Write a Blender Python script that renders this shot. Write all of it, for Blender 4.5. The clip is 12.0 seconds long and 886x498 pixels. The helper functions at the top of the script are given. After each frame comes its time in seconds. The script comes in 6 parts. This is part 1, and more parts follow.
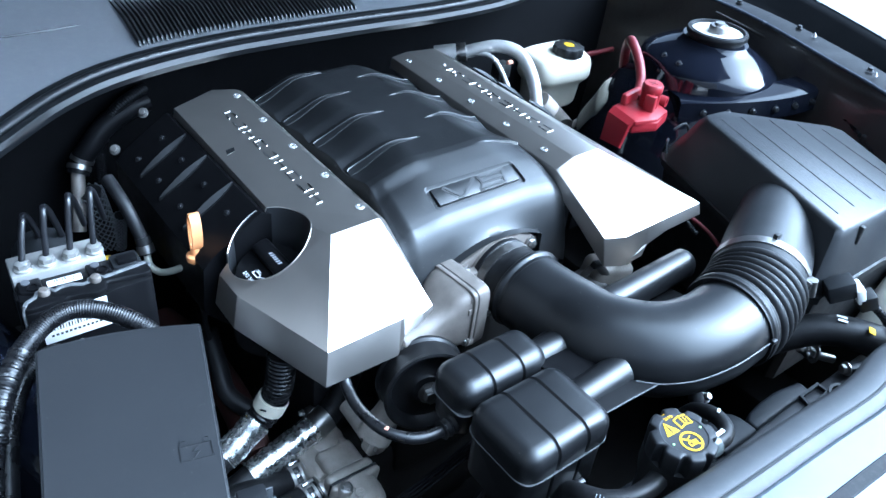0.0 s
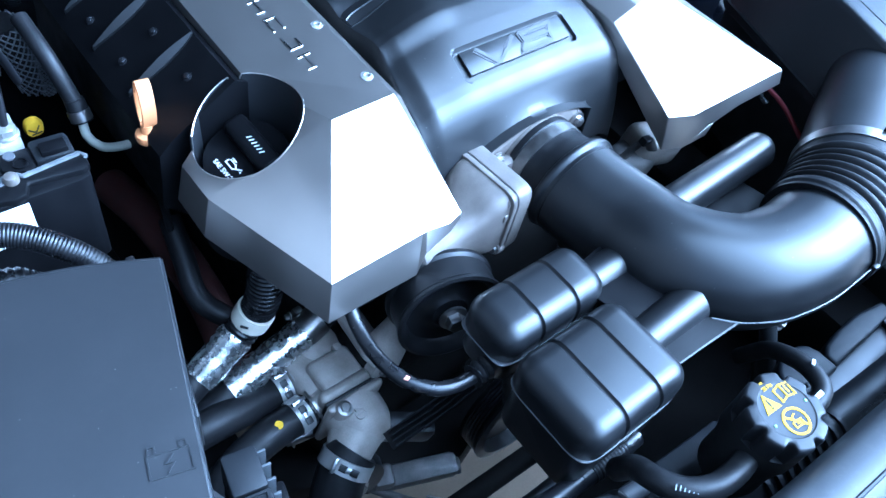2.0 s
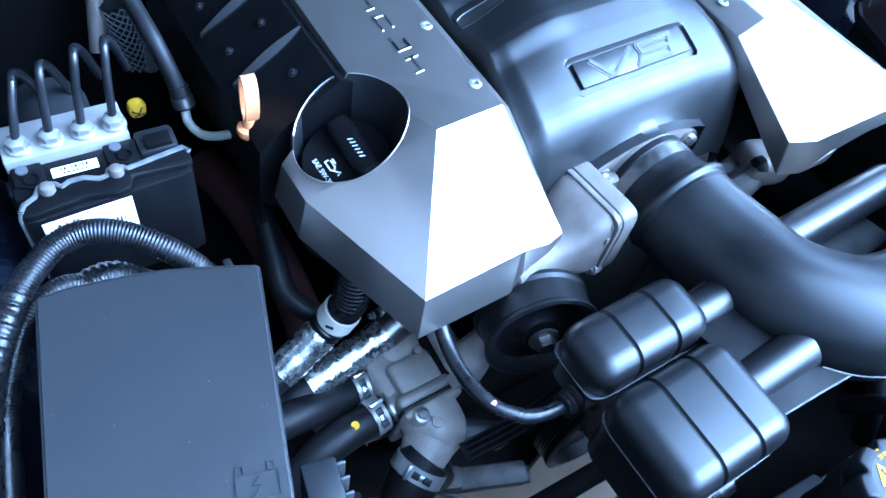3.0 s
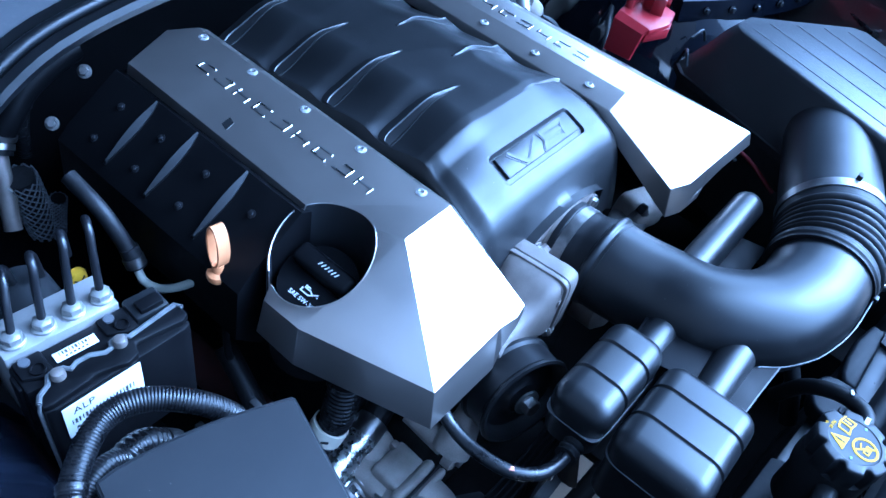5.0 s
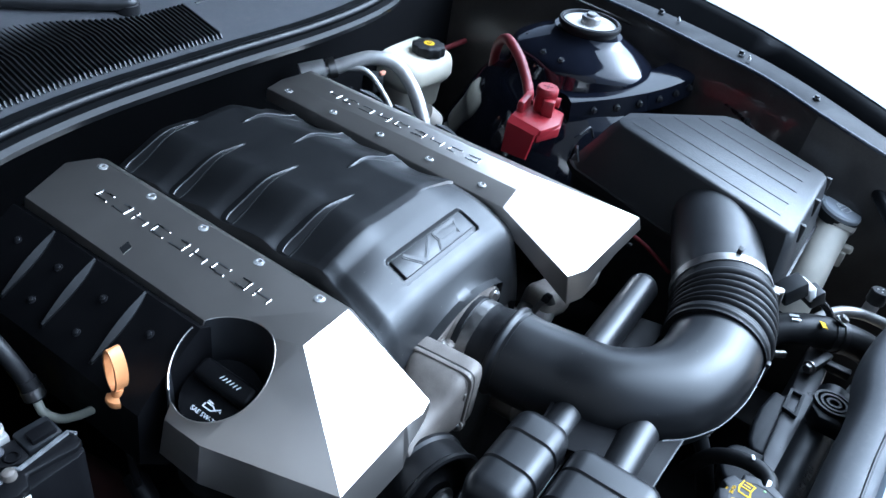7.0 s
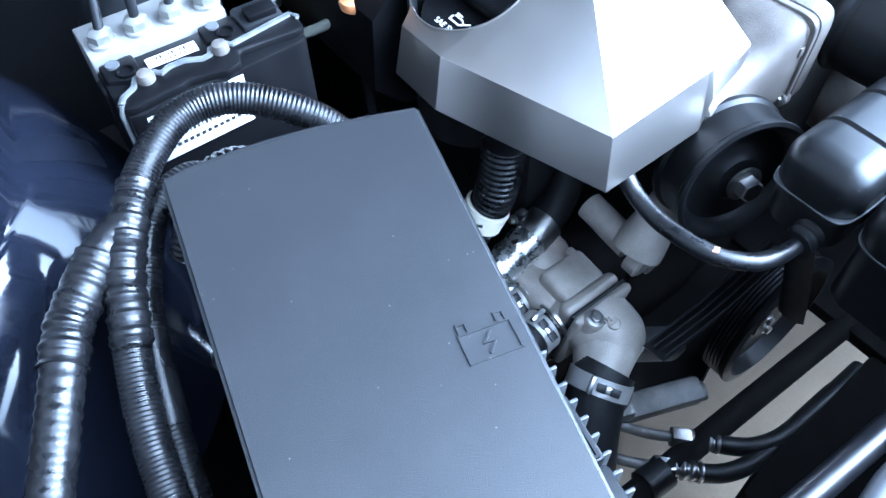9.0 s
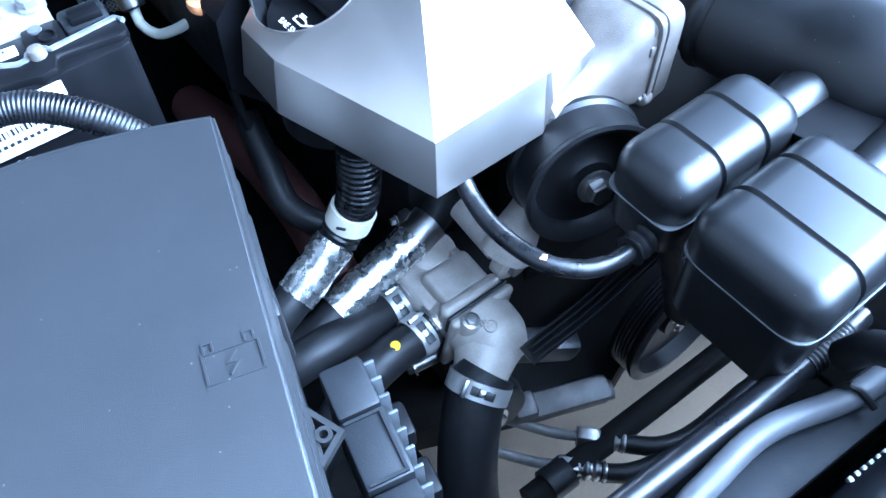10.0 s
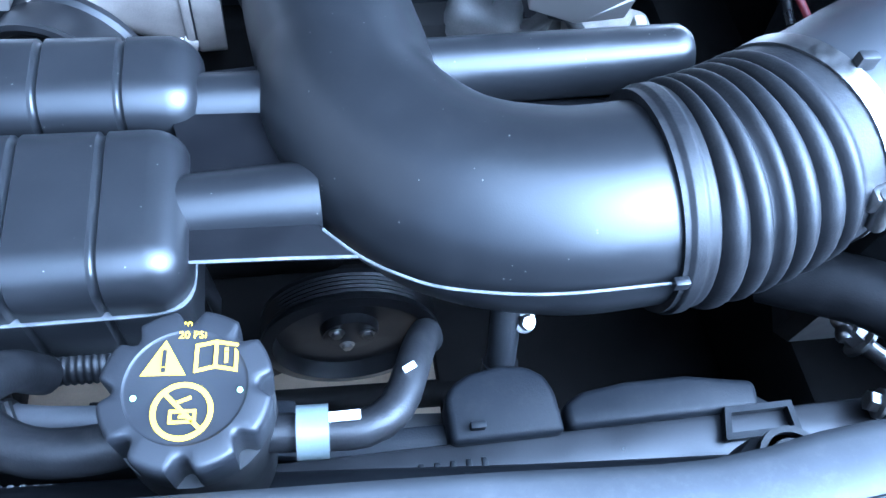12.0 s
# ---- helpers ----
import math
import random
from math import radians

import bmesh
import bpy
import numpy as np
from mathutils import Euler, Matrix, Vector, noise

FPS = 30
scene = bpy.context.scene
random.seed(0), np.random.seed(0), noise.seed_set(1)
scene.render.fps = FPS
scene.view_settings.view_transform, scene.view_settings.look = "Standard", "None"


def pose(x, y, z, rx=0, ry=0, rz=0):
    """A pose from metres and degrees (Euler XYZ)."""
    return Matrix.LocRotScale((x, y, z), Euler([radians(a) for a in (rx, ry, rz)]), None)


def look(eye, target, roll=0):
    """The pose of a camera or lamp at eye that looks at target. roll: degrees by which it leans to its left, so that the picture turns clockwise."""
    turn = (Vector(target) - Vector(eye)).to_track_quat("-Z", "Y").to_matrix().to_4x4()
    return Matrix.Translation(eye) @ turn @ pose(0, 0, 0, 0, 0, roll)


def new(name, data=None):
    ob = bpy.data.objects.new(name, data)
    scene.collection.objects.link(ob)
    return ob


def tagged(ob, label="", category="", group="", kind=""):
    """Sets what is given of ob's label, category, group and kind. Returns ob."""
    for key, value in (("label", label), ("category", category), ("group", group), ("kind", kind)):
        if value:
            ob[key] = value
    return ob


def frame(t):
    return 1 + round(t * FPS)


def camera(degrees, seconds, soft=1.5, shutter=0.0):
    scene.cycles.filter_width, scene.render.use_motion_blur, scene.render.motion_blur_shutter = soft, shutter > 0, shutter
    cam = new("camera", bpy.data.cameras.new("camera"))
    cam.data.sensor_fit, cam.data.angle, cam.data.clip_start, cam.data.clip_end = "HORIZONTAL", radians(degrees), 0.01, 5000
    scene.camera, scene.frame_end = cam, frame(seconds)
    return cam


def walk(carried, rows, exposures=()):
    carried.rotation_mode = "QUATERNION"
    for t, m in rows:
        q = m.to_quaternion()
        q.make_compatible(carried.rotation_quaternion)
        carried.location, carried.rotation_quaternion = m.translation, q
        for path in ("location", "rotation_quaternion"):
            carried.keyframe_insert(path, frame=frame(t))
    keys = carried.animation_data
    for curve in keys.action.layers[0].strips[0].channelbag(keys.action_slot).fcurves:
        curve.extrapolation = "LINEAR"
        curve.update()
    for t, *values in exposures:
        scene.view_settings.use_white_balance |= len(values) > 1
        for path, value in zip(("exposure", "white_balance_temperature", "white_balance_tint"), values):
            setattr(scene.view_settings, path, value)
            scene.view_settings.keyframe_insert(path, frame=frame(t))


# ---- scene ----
cam = camera(58.9, 12.0)
PATH = [
    (0, (-0.569, -0.627, 1.397), (0.506, 0.581, 0.22), 6.8),
    (0.5, (-0.558, -0.526, 1.373), (0.56, 0.512, 0.08), 9.8),
    (1, (-0.547, -0.487, 1.368), (0.557, 0.473, 0.003), 10.4),
    (1.5, (-0.519, -0.449, 1.364), (0.517, 0.461, -0.085), 12.6),
    (2, (-0.484, -0.418, 1.338), (0.484, 0.403, -0.208), 14.1),
    (2.5, (-0.456, -0.396, 1.332), (0.283, 0.487, -0.304), 12.5),
    (4.5, (-0.604, -0.305, 1.374), (0.581, 0.424, -0.063), 14.1),
    (5, (-0.599, -0.309, 1.38), (0.612, 0.418, -0.037), 13.0),
    (5.5, (-0.568, -0.335, 1.42), (0.72, 0.397, 0.076), 10.6),
    (6, (-0.568, -0.354, 1.436), (0.818, 0.405, 0.208), 9.2),
    (6.5, (-0.577, -0.358, 1.427), (0.841, 0.413, 0.247), 8.3),
    (7, (-0.589, -0.358, 1.396), (0.828, 0.397, 0.204), 10.1),
    (7.5, (-0.607, -0.359, 1.347), (0.623, 0.323, -0.075), 12.0),
    (9.5, (-0.515, -0.339, 1.166), (0.145, 0.641, -0.448), -2.9),
    (10, (-0.456, -0.398, 1.182), (0.226, 0.546, -0.444), -2.4),
    (10.5, (-0.354, -0.495, 1.202), (0.331, 0.425, -0.437), 7.6),
    (11, (-0.254, -0.501, 1.169), (0.187, 0.523, -0.491), 4.1),
    (11.5, (-0.143, -0.492, 1.145), (0.115, 0.525, -0.558), 2.0),
    (11.8, (-0.071, -0.515, 1.139), (0.264, 0.518, -0.541), 8.7),
    (12, (-0.019, -0.532, 1.146), (0.326, 0.471, -0.55), 12.3),
]
EXPOSURES = [(0, 2.03, 4500, 0), (0.5, 2.14, 4300, 0), (1, 2.21, 4050, 0), (1.5, 2.21, 3950, 1), (2.5, 2.21, 3850, 3), (4.5, 1.84, 3650, 7), (5.5, 1.51, 3600, 5), (6.5, 1.2, 4350, 2), (7.5, 1.73, 4800, 4), (9.5, 2.96, 4220, 4), (10, 3.05, 4100, 4), (10.5, 2.82, 3850, 4), (11, 2.67, 3850, 6), (11.5, 2.8, 3900, 7), (12, 3.15, 4050, 5)]
walk(cam, [(t, look(eye, target, roll)) for t, eye, target, roll in PATH], EXPOSURES)

# ---- light ----
world = bpy.data.worlds.new("sky")
scene.world = world
world.use_nodes = True
wn = world.node_tree.nodes
sky = wn.new("ShaderNodeTexSky")
sky.sky_type, sky.sun_disc = "NISHITA", False
sky.sun_elevation, sky.sun_rotation = radians(44), radians(126)
sky.dust_density, sky.air_density, sky.ozone_density = 10.0, 0.4, 0.5
haze = wn.new("ShaderNodeHueSaturation")
haze.inputs["Saturation"].default_value = 0.4
world.node_tree.links.new(sky.outputs[0], haze.inputs["Color"])
world.node_tree.links.new(haze.outputs[0], wn["Background"].inputs[0])
wn["Background"].inputs[1].default_value = 0.15
sun_data = bpy.data.lights.new("sun", "SUN")
sun_data.energy, sun_data.angle, sun_data.color = 2.0, radians(95), (1.0, 0.99, 0.97)
sun = new("sun", sun_data)
sun.matrix_world = look((1.9, -1.4, 2.9), (0, 0, 0.6))


from mathutils.bvhtree import BVHTree


# ---- mesh helpers ----
def part(name, bm, mat, parent=None, label="", angle=38, kind=""):
    """One mesh object from a bmesh in world coordinates, with its origin in its middle."""
    bmesh.ops.recalc_face_normals(bm, faces=bm.faces)
    lo = Vector([min(v.co[i] for v in bm.verts) for i in range(3)])
    hi = Vector([max(v.co[i] for v in bm.verts) for i in range(3)])
    mid = (lo + hi) / 2
    bmesh.ops.translate(bm, verts=bm.verts, vec=-mid)
    me = bpy.data.meshes.new(name)
    bm.to_mesh(me)
    bm.free()
    me.materials.append(mat)
    for p in me.polygons:
        p.use_smooth = True
    me.set_sharp_from_angle(angle=radians(angle))
    ob = new(name, me)
    place(ob, Matrix.Translation(mid), parent)
    return tagged(ob, label, kind=kind)


def place(ob, m, parent=None):
    """Puts ob at the world pose m, under parent if given."""
    if parent is not None:
        ob.parent = parent
        up, chain = parent, Matrix()
        while up is not None:
            chain = up.matrix_basis @ chain if up.parent is None else up.matrix_parent_inverse @ up.matrix_basis @ chain
            up = up.parent
        ob.matrix_parent_inverse = chain.inverted()
    ob.matrix_basis = m


def thing(name, at, label, category, group=""):
    ob = new(name)
    ob.empty_display_size = 0.02
    ob.matrix_basis = Matrix.Translation(at)
    return tagged(ob, label, category, group)


def box(at, size, bevel=0.003, seg=2, m=None, taper=(1, 1)):
    bm = bmesh.new()
    bmesh.ops.create_cube(bm, size=1)
    for v in bm.verts:
        k = taper if v.co.z > 0 else (1, 1)
        v.co = Vector((v.co.x * size[0] * k[0], v.co.y * size[1] * k[1], v.co.z * size[2]))
    if bevel:
        bmesh.ops.bevel(bm, geom=bm.edges[:], offset=bevel, segments=seg, affect="EDGES", profile=0.5, clamp_overlap=True)
    bmesh.ops.transform(bm, matrix=Matrix.Translation(at) @ (m or Matrix()), verts=bm.verts)
    return bm


def loft(rings, caps=True, closed=True):
    """A skin over rings with the same number of points."""
    bm = bmesh.new()
    vs = [[bm.verts.new(p) for p in r] for r in rings]
    n = len(rings[0])
    for a, b in zip(vs, vs[1:]):
        for i in range(n if closed else n - 1):
            j = (i + 1) % n
            bm.faces.new((a[i], a[j], b[j], b[i]))
    if caps and closed:
        bm.faces.new(vs[0][::-1])
        bm.faces.new(vs[-1])
    return bm


def prism(poly, low, high, bevel=0.0, seg=2):
    """A plan polygon (x, y) between two heights; low and high may be numbers or functions of x, y."""
    f = lambda h, x, y: h(x, y) if callable(h) else h
    bm = loft([[(x, y, f(low, x, y)) for x, y in poly], [(x, y, f(high, x, y)) for x, y in poly]])
    if bevel:
        bmesh.ops.recalc_face_normals(bm, faces=bm.faces)
        bmesh.ops.bevel(bm, geom=bm.edges[:], offset=bevel, segments=seg, affect="EDGES", profile=0.5, clamp_overlap=True)
    return bm


def solid(verts, faces, bevel=0.0, seg=2):
    bm = bmesh.new()
    vs = [bm.verts.new(v) for v in verts]
    for f in faces:
        bm.faces.new([vs[i] for i in f])
    bmesh.ops.recalc_face_normals(bm, faces=bm.faces)
    if bevel:
        bmesh.ops.bevel(bm, geom=bm.edges[:], offset=bevel, segments=seg, affect="EDGES", profile=0.5, clamp_overlap=True)
    return bm


def curve(points, step=0.006):
    """A smooth line through points (Catmull-Rom), cut evenly."""
    p = [Vector(q) for q in points]
    p = [2 * p[0] - p[1]] + p + [2 * p[-1] - p[-2]]
    out = []
    for a, b, c, d in zip(p, p[1:], p[2:], p[3:]):
        n = max(1, int((c - b).length / step))
        for i in range(n):
            t = i / n
            out.append(0.5 * (2 * b + (c - a) * t + (2 * a - 5 * b + 4 * c - d) * t * t + (3 * b - a - 3 * c + d) * t ** 3))
    out.append(p[-2].copy())
    return out


def sweep(points, radius, sides=18, step=0.006, smooth=True, flat=1.0):
    """A round bar or hose; radius is a number or a function of the length gone and the whole length."""
    pts = curve(points, step) if smooth else [Vector(q) for q in points]
    total = sum((b - a).length for a, b in zip(pts, pts[1:]))
    rings, gone = [], 0.0
    side = None
    for i, p in enumerate(pts):
        if i:
            gone += (p - pts[i - 1]).length
        way = (pts[min(i + 1, len(pts) - 1)] - pts[max(i - 1, 0)]).normalized()
        if side is None:
            side = way.cross(Vector((0, 0, 1)) if abs(way.z) < 0.9 else Vector((1, 0, 0))).normalized()
        side = (side - way * side.dot(way)).normalized()
        up = side.cross(way)
        r = radius(gone, total) if callable(radius) else radius
        rings.append([p + r * (math.cos(a) * side + math.sin(a) * up * flat) for a in [2 * math.pi * k / sides for k in range(sides)]])
    return loft(rings)


def ribbed(r, depth, pitch, power=1.0):
    """A radius function for corrugated hose."""
    return lambda s, total: r - depth * (0.5 - 0.5 * math.cos(2 * math.pi * s / pitch)) ** power


def lathe(profile, m=None, sides=28):
    """A turned shape: (radius, height) up the z axis of the pose m."""
    rings = [[(max(r, 1e-5) * math.cos(a), max(r, 1e-5) * math.sin(a), z) for a in [2 * math.pi * k / sides for k in range(sides)]] for r, z in profile]
    bm = loft(rings)
    if m:
        bmesh.ops.transform(bm, matrix=m, verts=bm.verts)
    return bm


def axis(at, way, turn=0):
    """A pose whose z axis points along way."""
    return Matrix.Translation(at) @ Vector(way).to_track_quat("Z", "Y").to_matrix().to_4x4() @ pose(0, 0, 0, 0, 0, turn)


def hexbolt(at, way, r=0.006, h=0.006, washer=True, turn=0):
    prof = [(r * 1.45, 0), (r * 1.45, h * 0.22), (r * 1.05, h * 0.3)] if washer else [(r, 0)]
    bm = lathe(prof, axis(at, way, turn), 18) if washer else bmesh.new()
    b2 = lathe([(r, h * 0.2), (r, h * 0.9), (r * 0.85, h)], axis(at, way, turn), 6)
    return join(bm, b2)


def join(*bms):
    me = bpy.data.meshes.new("tmp")
    out = bmesh.new()
    for b in bms:
        b.to_mesh(me)
        out.from_mesh(me)
        b.free()
    bpy.data.meshes.remove(me)
    return out


def moved(bm, m):
    bmesh.ops.transform(bm, matrix=m, verts=bm.verts)
    return bm


def lettering(text, size, m, depth=0.0006, space=1.0):
    """Raised letters in the built-in font, centred, in the x, y plane of the pose m."""
    cu = bpy.data.curves.new("letters", "FONT")
    cu.body, cu.size, cu.extrude, cu.align_x, cu.align_y, cu.space_character = text, size, depth, "CENTER", "CENTER", space
    cu.resolution_u = 3
    ob = bpy.data.objects.new("letters", cu)
    scene.collection.objects.link(ob)
    me = bpy.data.meshes.new_from_object(ob.evaluated_get(bpy.context.evaluated_depsgraph_get()))
    bm = bmesh.new()
    bm.from_mesh(me)
    bpy.data.objects.remove(ob)
    bpy.data.curves.remove(cu)
    bpy.data.meshes.remove(me)
    return moved(bm, m)


def basis(at, right, up):
    """A pose from a place, the way to the right and about the way up in its plane."""
    x = Vector(right).normalized()
    z = x.cross(Vector(up)).normalized()
    y = z.cross(x)
    return Matrix.Translation(at) @ Matrix((x, y, z)).transposed().to_4x4()


def strips(segs, width, m, depth=0.0006):
    """Flat bars in the plane of the pose m: each (x0, y0, x1, y1)."""
    bms = []
    for i, (x0, y0, x1, y1) in enumerate(segs):
        d = math.hypot(x1 - x0, y1 - y0)
        bms.append(box((0, 0, 0), (d + width * 0.85, width, depth * 2 + 0.00008 * (i % 7)), 0, m=Matrix.Translation(((x0 + x1) / 2, (y0 + y1) / 2, 0)) @ pose(0, 0, 0, 0, 0, math.degrees(math.atan2(y1 - y0, x1 - x0)))))
    return moved(join(*bms), m)


def ringline(cx, cy, r, n=20):
    p = [(cx + r * math.cos(2 * math.pi * k / n), cy + r * math.sin(2 * math.pi * k / n)) for k in range(n + 1)]
    return [(*a, *b) for a, b in zip(p, p[1:])]


def superround(a, b, n=28, p=.5):
    """A rounded rectangle of half sizes a and b."""
    out = []
    for k in range(n):
        t = 2 * math.pi * k / n
        c, s = math.cos(t), math.sin(t)
        out.append((math.copysign(abs(c) ** p, c) * a, math.copysign(abs(s) ** p, s) * b))
    return out


def hoop(r0, r1, z0, z1, m, sides=40):
    """A flat ring about the z axis of the pose m."""
    ring = lambda r, z: [m @ Vector((r * math.cos(a), r * math.sin(a), z)) for a in [2 * math.pi * k / sides for k in range(sides)]]
    return loft([ring(r0, z0), ring(r1, z0), ring(r1, z1), ring(r0, z1), ring(r0, z0)], caps=False)


# ---- materials ----
def mat(name, color, rough, metal=0.0, vary=0.12, scale=40.0, bump=0.0, grain=900.0, coat=0.0, dust=0.0, spec=0.5, rvary=0.08, speck=0.0):
    """A surface with its colour and gloss uneven at two scales, fine relief, and a little settled dust."""
    m = bpy.data.materials.new(name)
    m.use_nodes = True
    nt = m.node_tree
    n, li = nt.nodes, nt.links
    b = n["Principled BSDF"]
    big, fine = n.new("ShaderNodeTexNoise"), n.new("ShaderNodeTexNoise")
    big.inputs["Scale"].default_value, big.inputs["Detail"].default_value = scale, 5
    fine.inputs["Scale"].default_value, fine.inputs["Detail"].default_value = grain, 3
    geo = n.new("ShaderNodeNewGeometry")
    for t in (big, fine):
        li.new(geo.outputs["Position"], t.inputs["Vector"])
    mix = n.new("ShaderNodeMath")
    mix.operation = "MULTIPLY_ADD"
    li.new(fine.outputs["Fac"], mix.inputs[0])
    mix.inputs[1].default_value = 0.35
    li.new(big.outputs["Fac"], mix.inputs[2])
    ramp = n.new("ShaderNodeMapRange")
    li.new(mix.outputs[0], ramp.inputs["Value"])
    ramp.inputs["From Min"].default_value, ramp.inputs["From Max"].default_value = 0.4, 0.95
    ramp.inputs["To Min"].default_value, ramp.inputs["To Max"].default_value = 1 - vary, 1 + vary
    col = n.new("ShaderNodeVectorMath")
    col.operation = "SCALE"
    col.inputs[0].default_value = color[:3]
    li.new(ramp.outputs[0], col.inputs["Scale"])
    out = col.outputs[0]
    if dust:
        sp = n.new("ShaderNodeTexNoise")
        sp.inputs["Scale"].default_value, sp.inputs["Detail"].default_value, sp.inputs["Roughness"].default_value = 130, 8, 0.75
        li.new(geo.outputs["Position"], sp.inputs["Vector"])
        up = n.new("ShaderNodeSeparateXYZ")
        li.new(geo.outputs["Normal"], up.inputs[0])
        dr = n.new("ShaderNodeMapRange")
        li.new(sp.outputs["Fac"], dr.inputs["Value"])
        dr.inputs["From Min"].default_value, dr.inputs["From Max"].default_value = 0.5, 0.78
        mu = n.new("ShaderNodeMath")
        mu.operation, mu.use_clamp = "MULTIPLY", True
        li.new(dr.outputs[0], mu.inputs[0])
        li.new(up.outputs["Z"], mu.inputs[1])
        sc = n.new("ShaderNodeMath")
        sc.operation, sc.use_clamp = "MULTIPLY", True
        li.new(mu.outputs[0], sc.inputs[0])
        sc.inputs[1].default_value = dust
        dm = n.new("ShaderNodeMix")
        dm.data_type = "RGBA"
        li.new(sc.outputs[0], dm.inputs["Factor"])
        li.new(out, dm.inputs["A"])
        dm.inputs["B"].default_value = (0.30, 0.28, 0.25, 1)
        out = dm.outputs["Result"]
    if speck:
        vo = n.new("ShaderNodeTexVoronoi")
        vo.inputs["Scale"].default_value = 330
        li.new(geo.outputs["Position"], vo.inputs["Vector"])
        near = n.new("ShaderNodeMath")
        near.operation = "LESS_THAN"
        li.new(vo.outputs["Distance"], near.inputs[0])
        near.inputs[1].default_value = 0.13
        some = n.new("ShaderNodeSeparateColor")
        li.new(vo.outputs["Color"], some.inputs[0])
        few = n.new("ShaderNodeMath")
        few.operation = "GREATER_THAN"
        li.new(some.outputs[0], few.inputs[0])
        few.inputs[1].default_value = 1 - speck
        dot = n.new("ShaderNodeMath")
        dot.operation = "MULTIPLY"
        li.new(near.outputs[0], dot.inputs[0])
        li.new(few.outputs[0], dot.inputs[1])
        half = n.new("ShaderNodeMath")
        half.operation = "MULTIPLY"
        li.new(dot.outputs[0], half.inputs[0])
        half.inputs[1].default_value = 0.22
        sm = n.new("ShaderNodeMix")
        sm.data_type = "RGBA"
        li.new(half.outputs[0], sm.inputs["Factor"])
        li.new(out, sm.inputs["A"])
        sm.inputs["B"].default_value = (0.42, 0.40, 0.36, 1)
        out = sm.outputs["Result"]
    li.new(out, b.inputs["Base Color"])
    rr = n.new("ShaderNodeMapRange")
    li.new(big.outputs["Fac"], rr.inputs["Value"])
    rr.inputs["From Min"].default_value, rr.inputs["From Max"].default_value = 0.3, 0.7
    rr.inputs["To Min"].default_value, rr.inputs["To Max"].default_value = max(0.02, rough - rvary), min(1, rough + rvary)
    li.new(rr.outputs[0], b.inputs["Roughness"])
    b.inputs["Metallic"].default_value = metal
    b.inputs["Specular IOR Level"].default_value = spec
    b.inputs["Coat Weight"].default_value, b.inputs["Coat Roughness"].default_value = coat, 0.04
    if bump:
        bu = n.new("ShaderNodeBump")
        bu.inputs["Strength"].default_value, bu.inputs["Distance"].default_value = bump, 0.0006
        li.new(fine.outputs["Fac"], bu.inputs["Height"])
        li.new(bu.outputs[0], b.inputs["Normal"])
    return m


PLASTIC = mat("satin_black_plastic", (0.007, 0.0073, 0.008), 0.40, bump=0.12, grain=1600, dust=0.015, rvary=0.04, speck=0.05)
TUBEPL = mat("smooth_black_plastic", (0.0070, 0.0072, 0.0080), 0.345, vary=0.06, bump=0.05, grain=1200, dust=0.012, rvary=0.03, speck=0.05, spec=0.44)
LIDPL = mat("grained_black_plastic", (0.016, 0.0165, 0.018), 0.40, vary=0.05, bump=0.3, grain=2200, dust=0.012, rvary=0.02, speck=0.03)
MATTPL = mat("matt_black_plastic", (0.0036, 0.0036, 0.0042), 0.45, bump=0.12, grain=1600, spec=0.10, dust=0.006)
DARKPL = mat("dark_plastic", (0.005, 0.005, 0.0055), 0.5, bump=0.1)
SILVER = mat("silver_painted_plastic", (0.575, 0.54, 0.50), 0.31, 0.965, vary=0.025, bump=0.0, grain=2600, rvary=0.015)
SCREWHEAD = mat("zinc_screw_head", (0.34, 0.335, 0.33), 0.42, 0.5, vary=0.15, scale=300)
EDGE = mat("bright_trim", (0.5, 0.5, 0.5), 0.28, 1.0, vary=0.04)
ALU = mat("cast_aluminium", (0.128, 0.113, 0.100), 0.53, 0.32, vary=0.28, scale=55, bump=0.5, grain=1100)
ALUDIRTY = mat("weathered_cast_aluminium", (0.29, 0.262, 0.23), 0.5, 0.2, vary=0.3, scale=45, bump=0.3, grain=700)
GRIMECAST = mat("grimy_cast_aluminium", (0.085, 0.08, 0.075), 0.55, 0.2, vary=0.5, scale=50, bump=0.4, grain=600)
MODPL = mat("grey_black_plastic", (0.008, 0.0086, 0.010), 0.55, vary=0.06, bump=0.2, dust=0.02, spec=0.25)
STEEL = mat("zinc_steel", (0.31, 0.30, 0.29), 0.36, 1.0, vary=0.2, scale=120)
BLACKMETAL = mat("black_steel", (0.02, 0.02, 0.022), 0.35, 0.4, vary=0.3)
RUBBER = mat("black_rubber", (0.007, 0.007, 0.0078), 0.47, vary=0.25, scale=70, bump=0.25, grain=700, dust=0.04, spec=0.28)
CONDUIT = mat("black_conduit", (0.005, 0.005, 0.0058), 0.30, vary=0.5, scale=55, spec=0.42, rvary=0.14, bump=0.35, grain=500, dust=0.03)
FOIL = mat("aluminium_foil", (0.64, 0.64, 0.63), 0.27, 0.95, vary=0.12, scale=160, bump=0.5, grain=300)
PAINT = mat("dark_blue_black_paint", (0.006, 0.007, 0.012), 0.07, 0.0, vary=0.1, coat=0.18, spec=0.38)
BODY = mat("silver_blue_paint", (0.20, 0.225, 0.26), 0.34, 0.5, coat=0.35, vary=0.05)
PAINTDULL = mat("underbonnet_black_paint", (0.005, 0.0052, 0.006), 0.5, vary=0.3, scale=12, dust=0.008, spec=0.12)
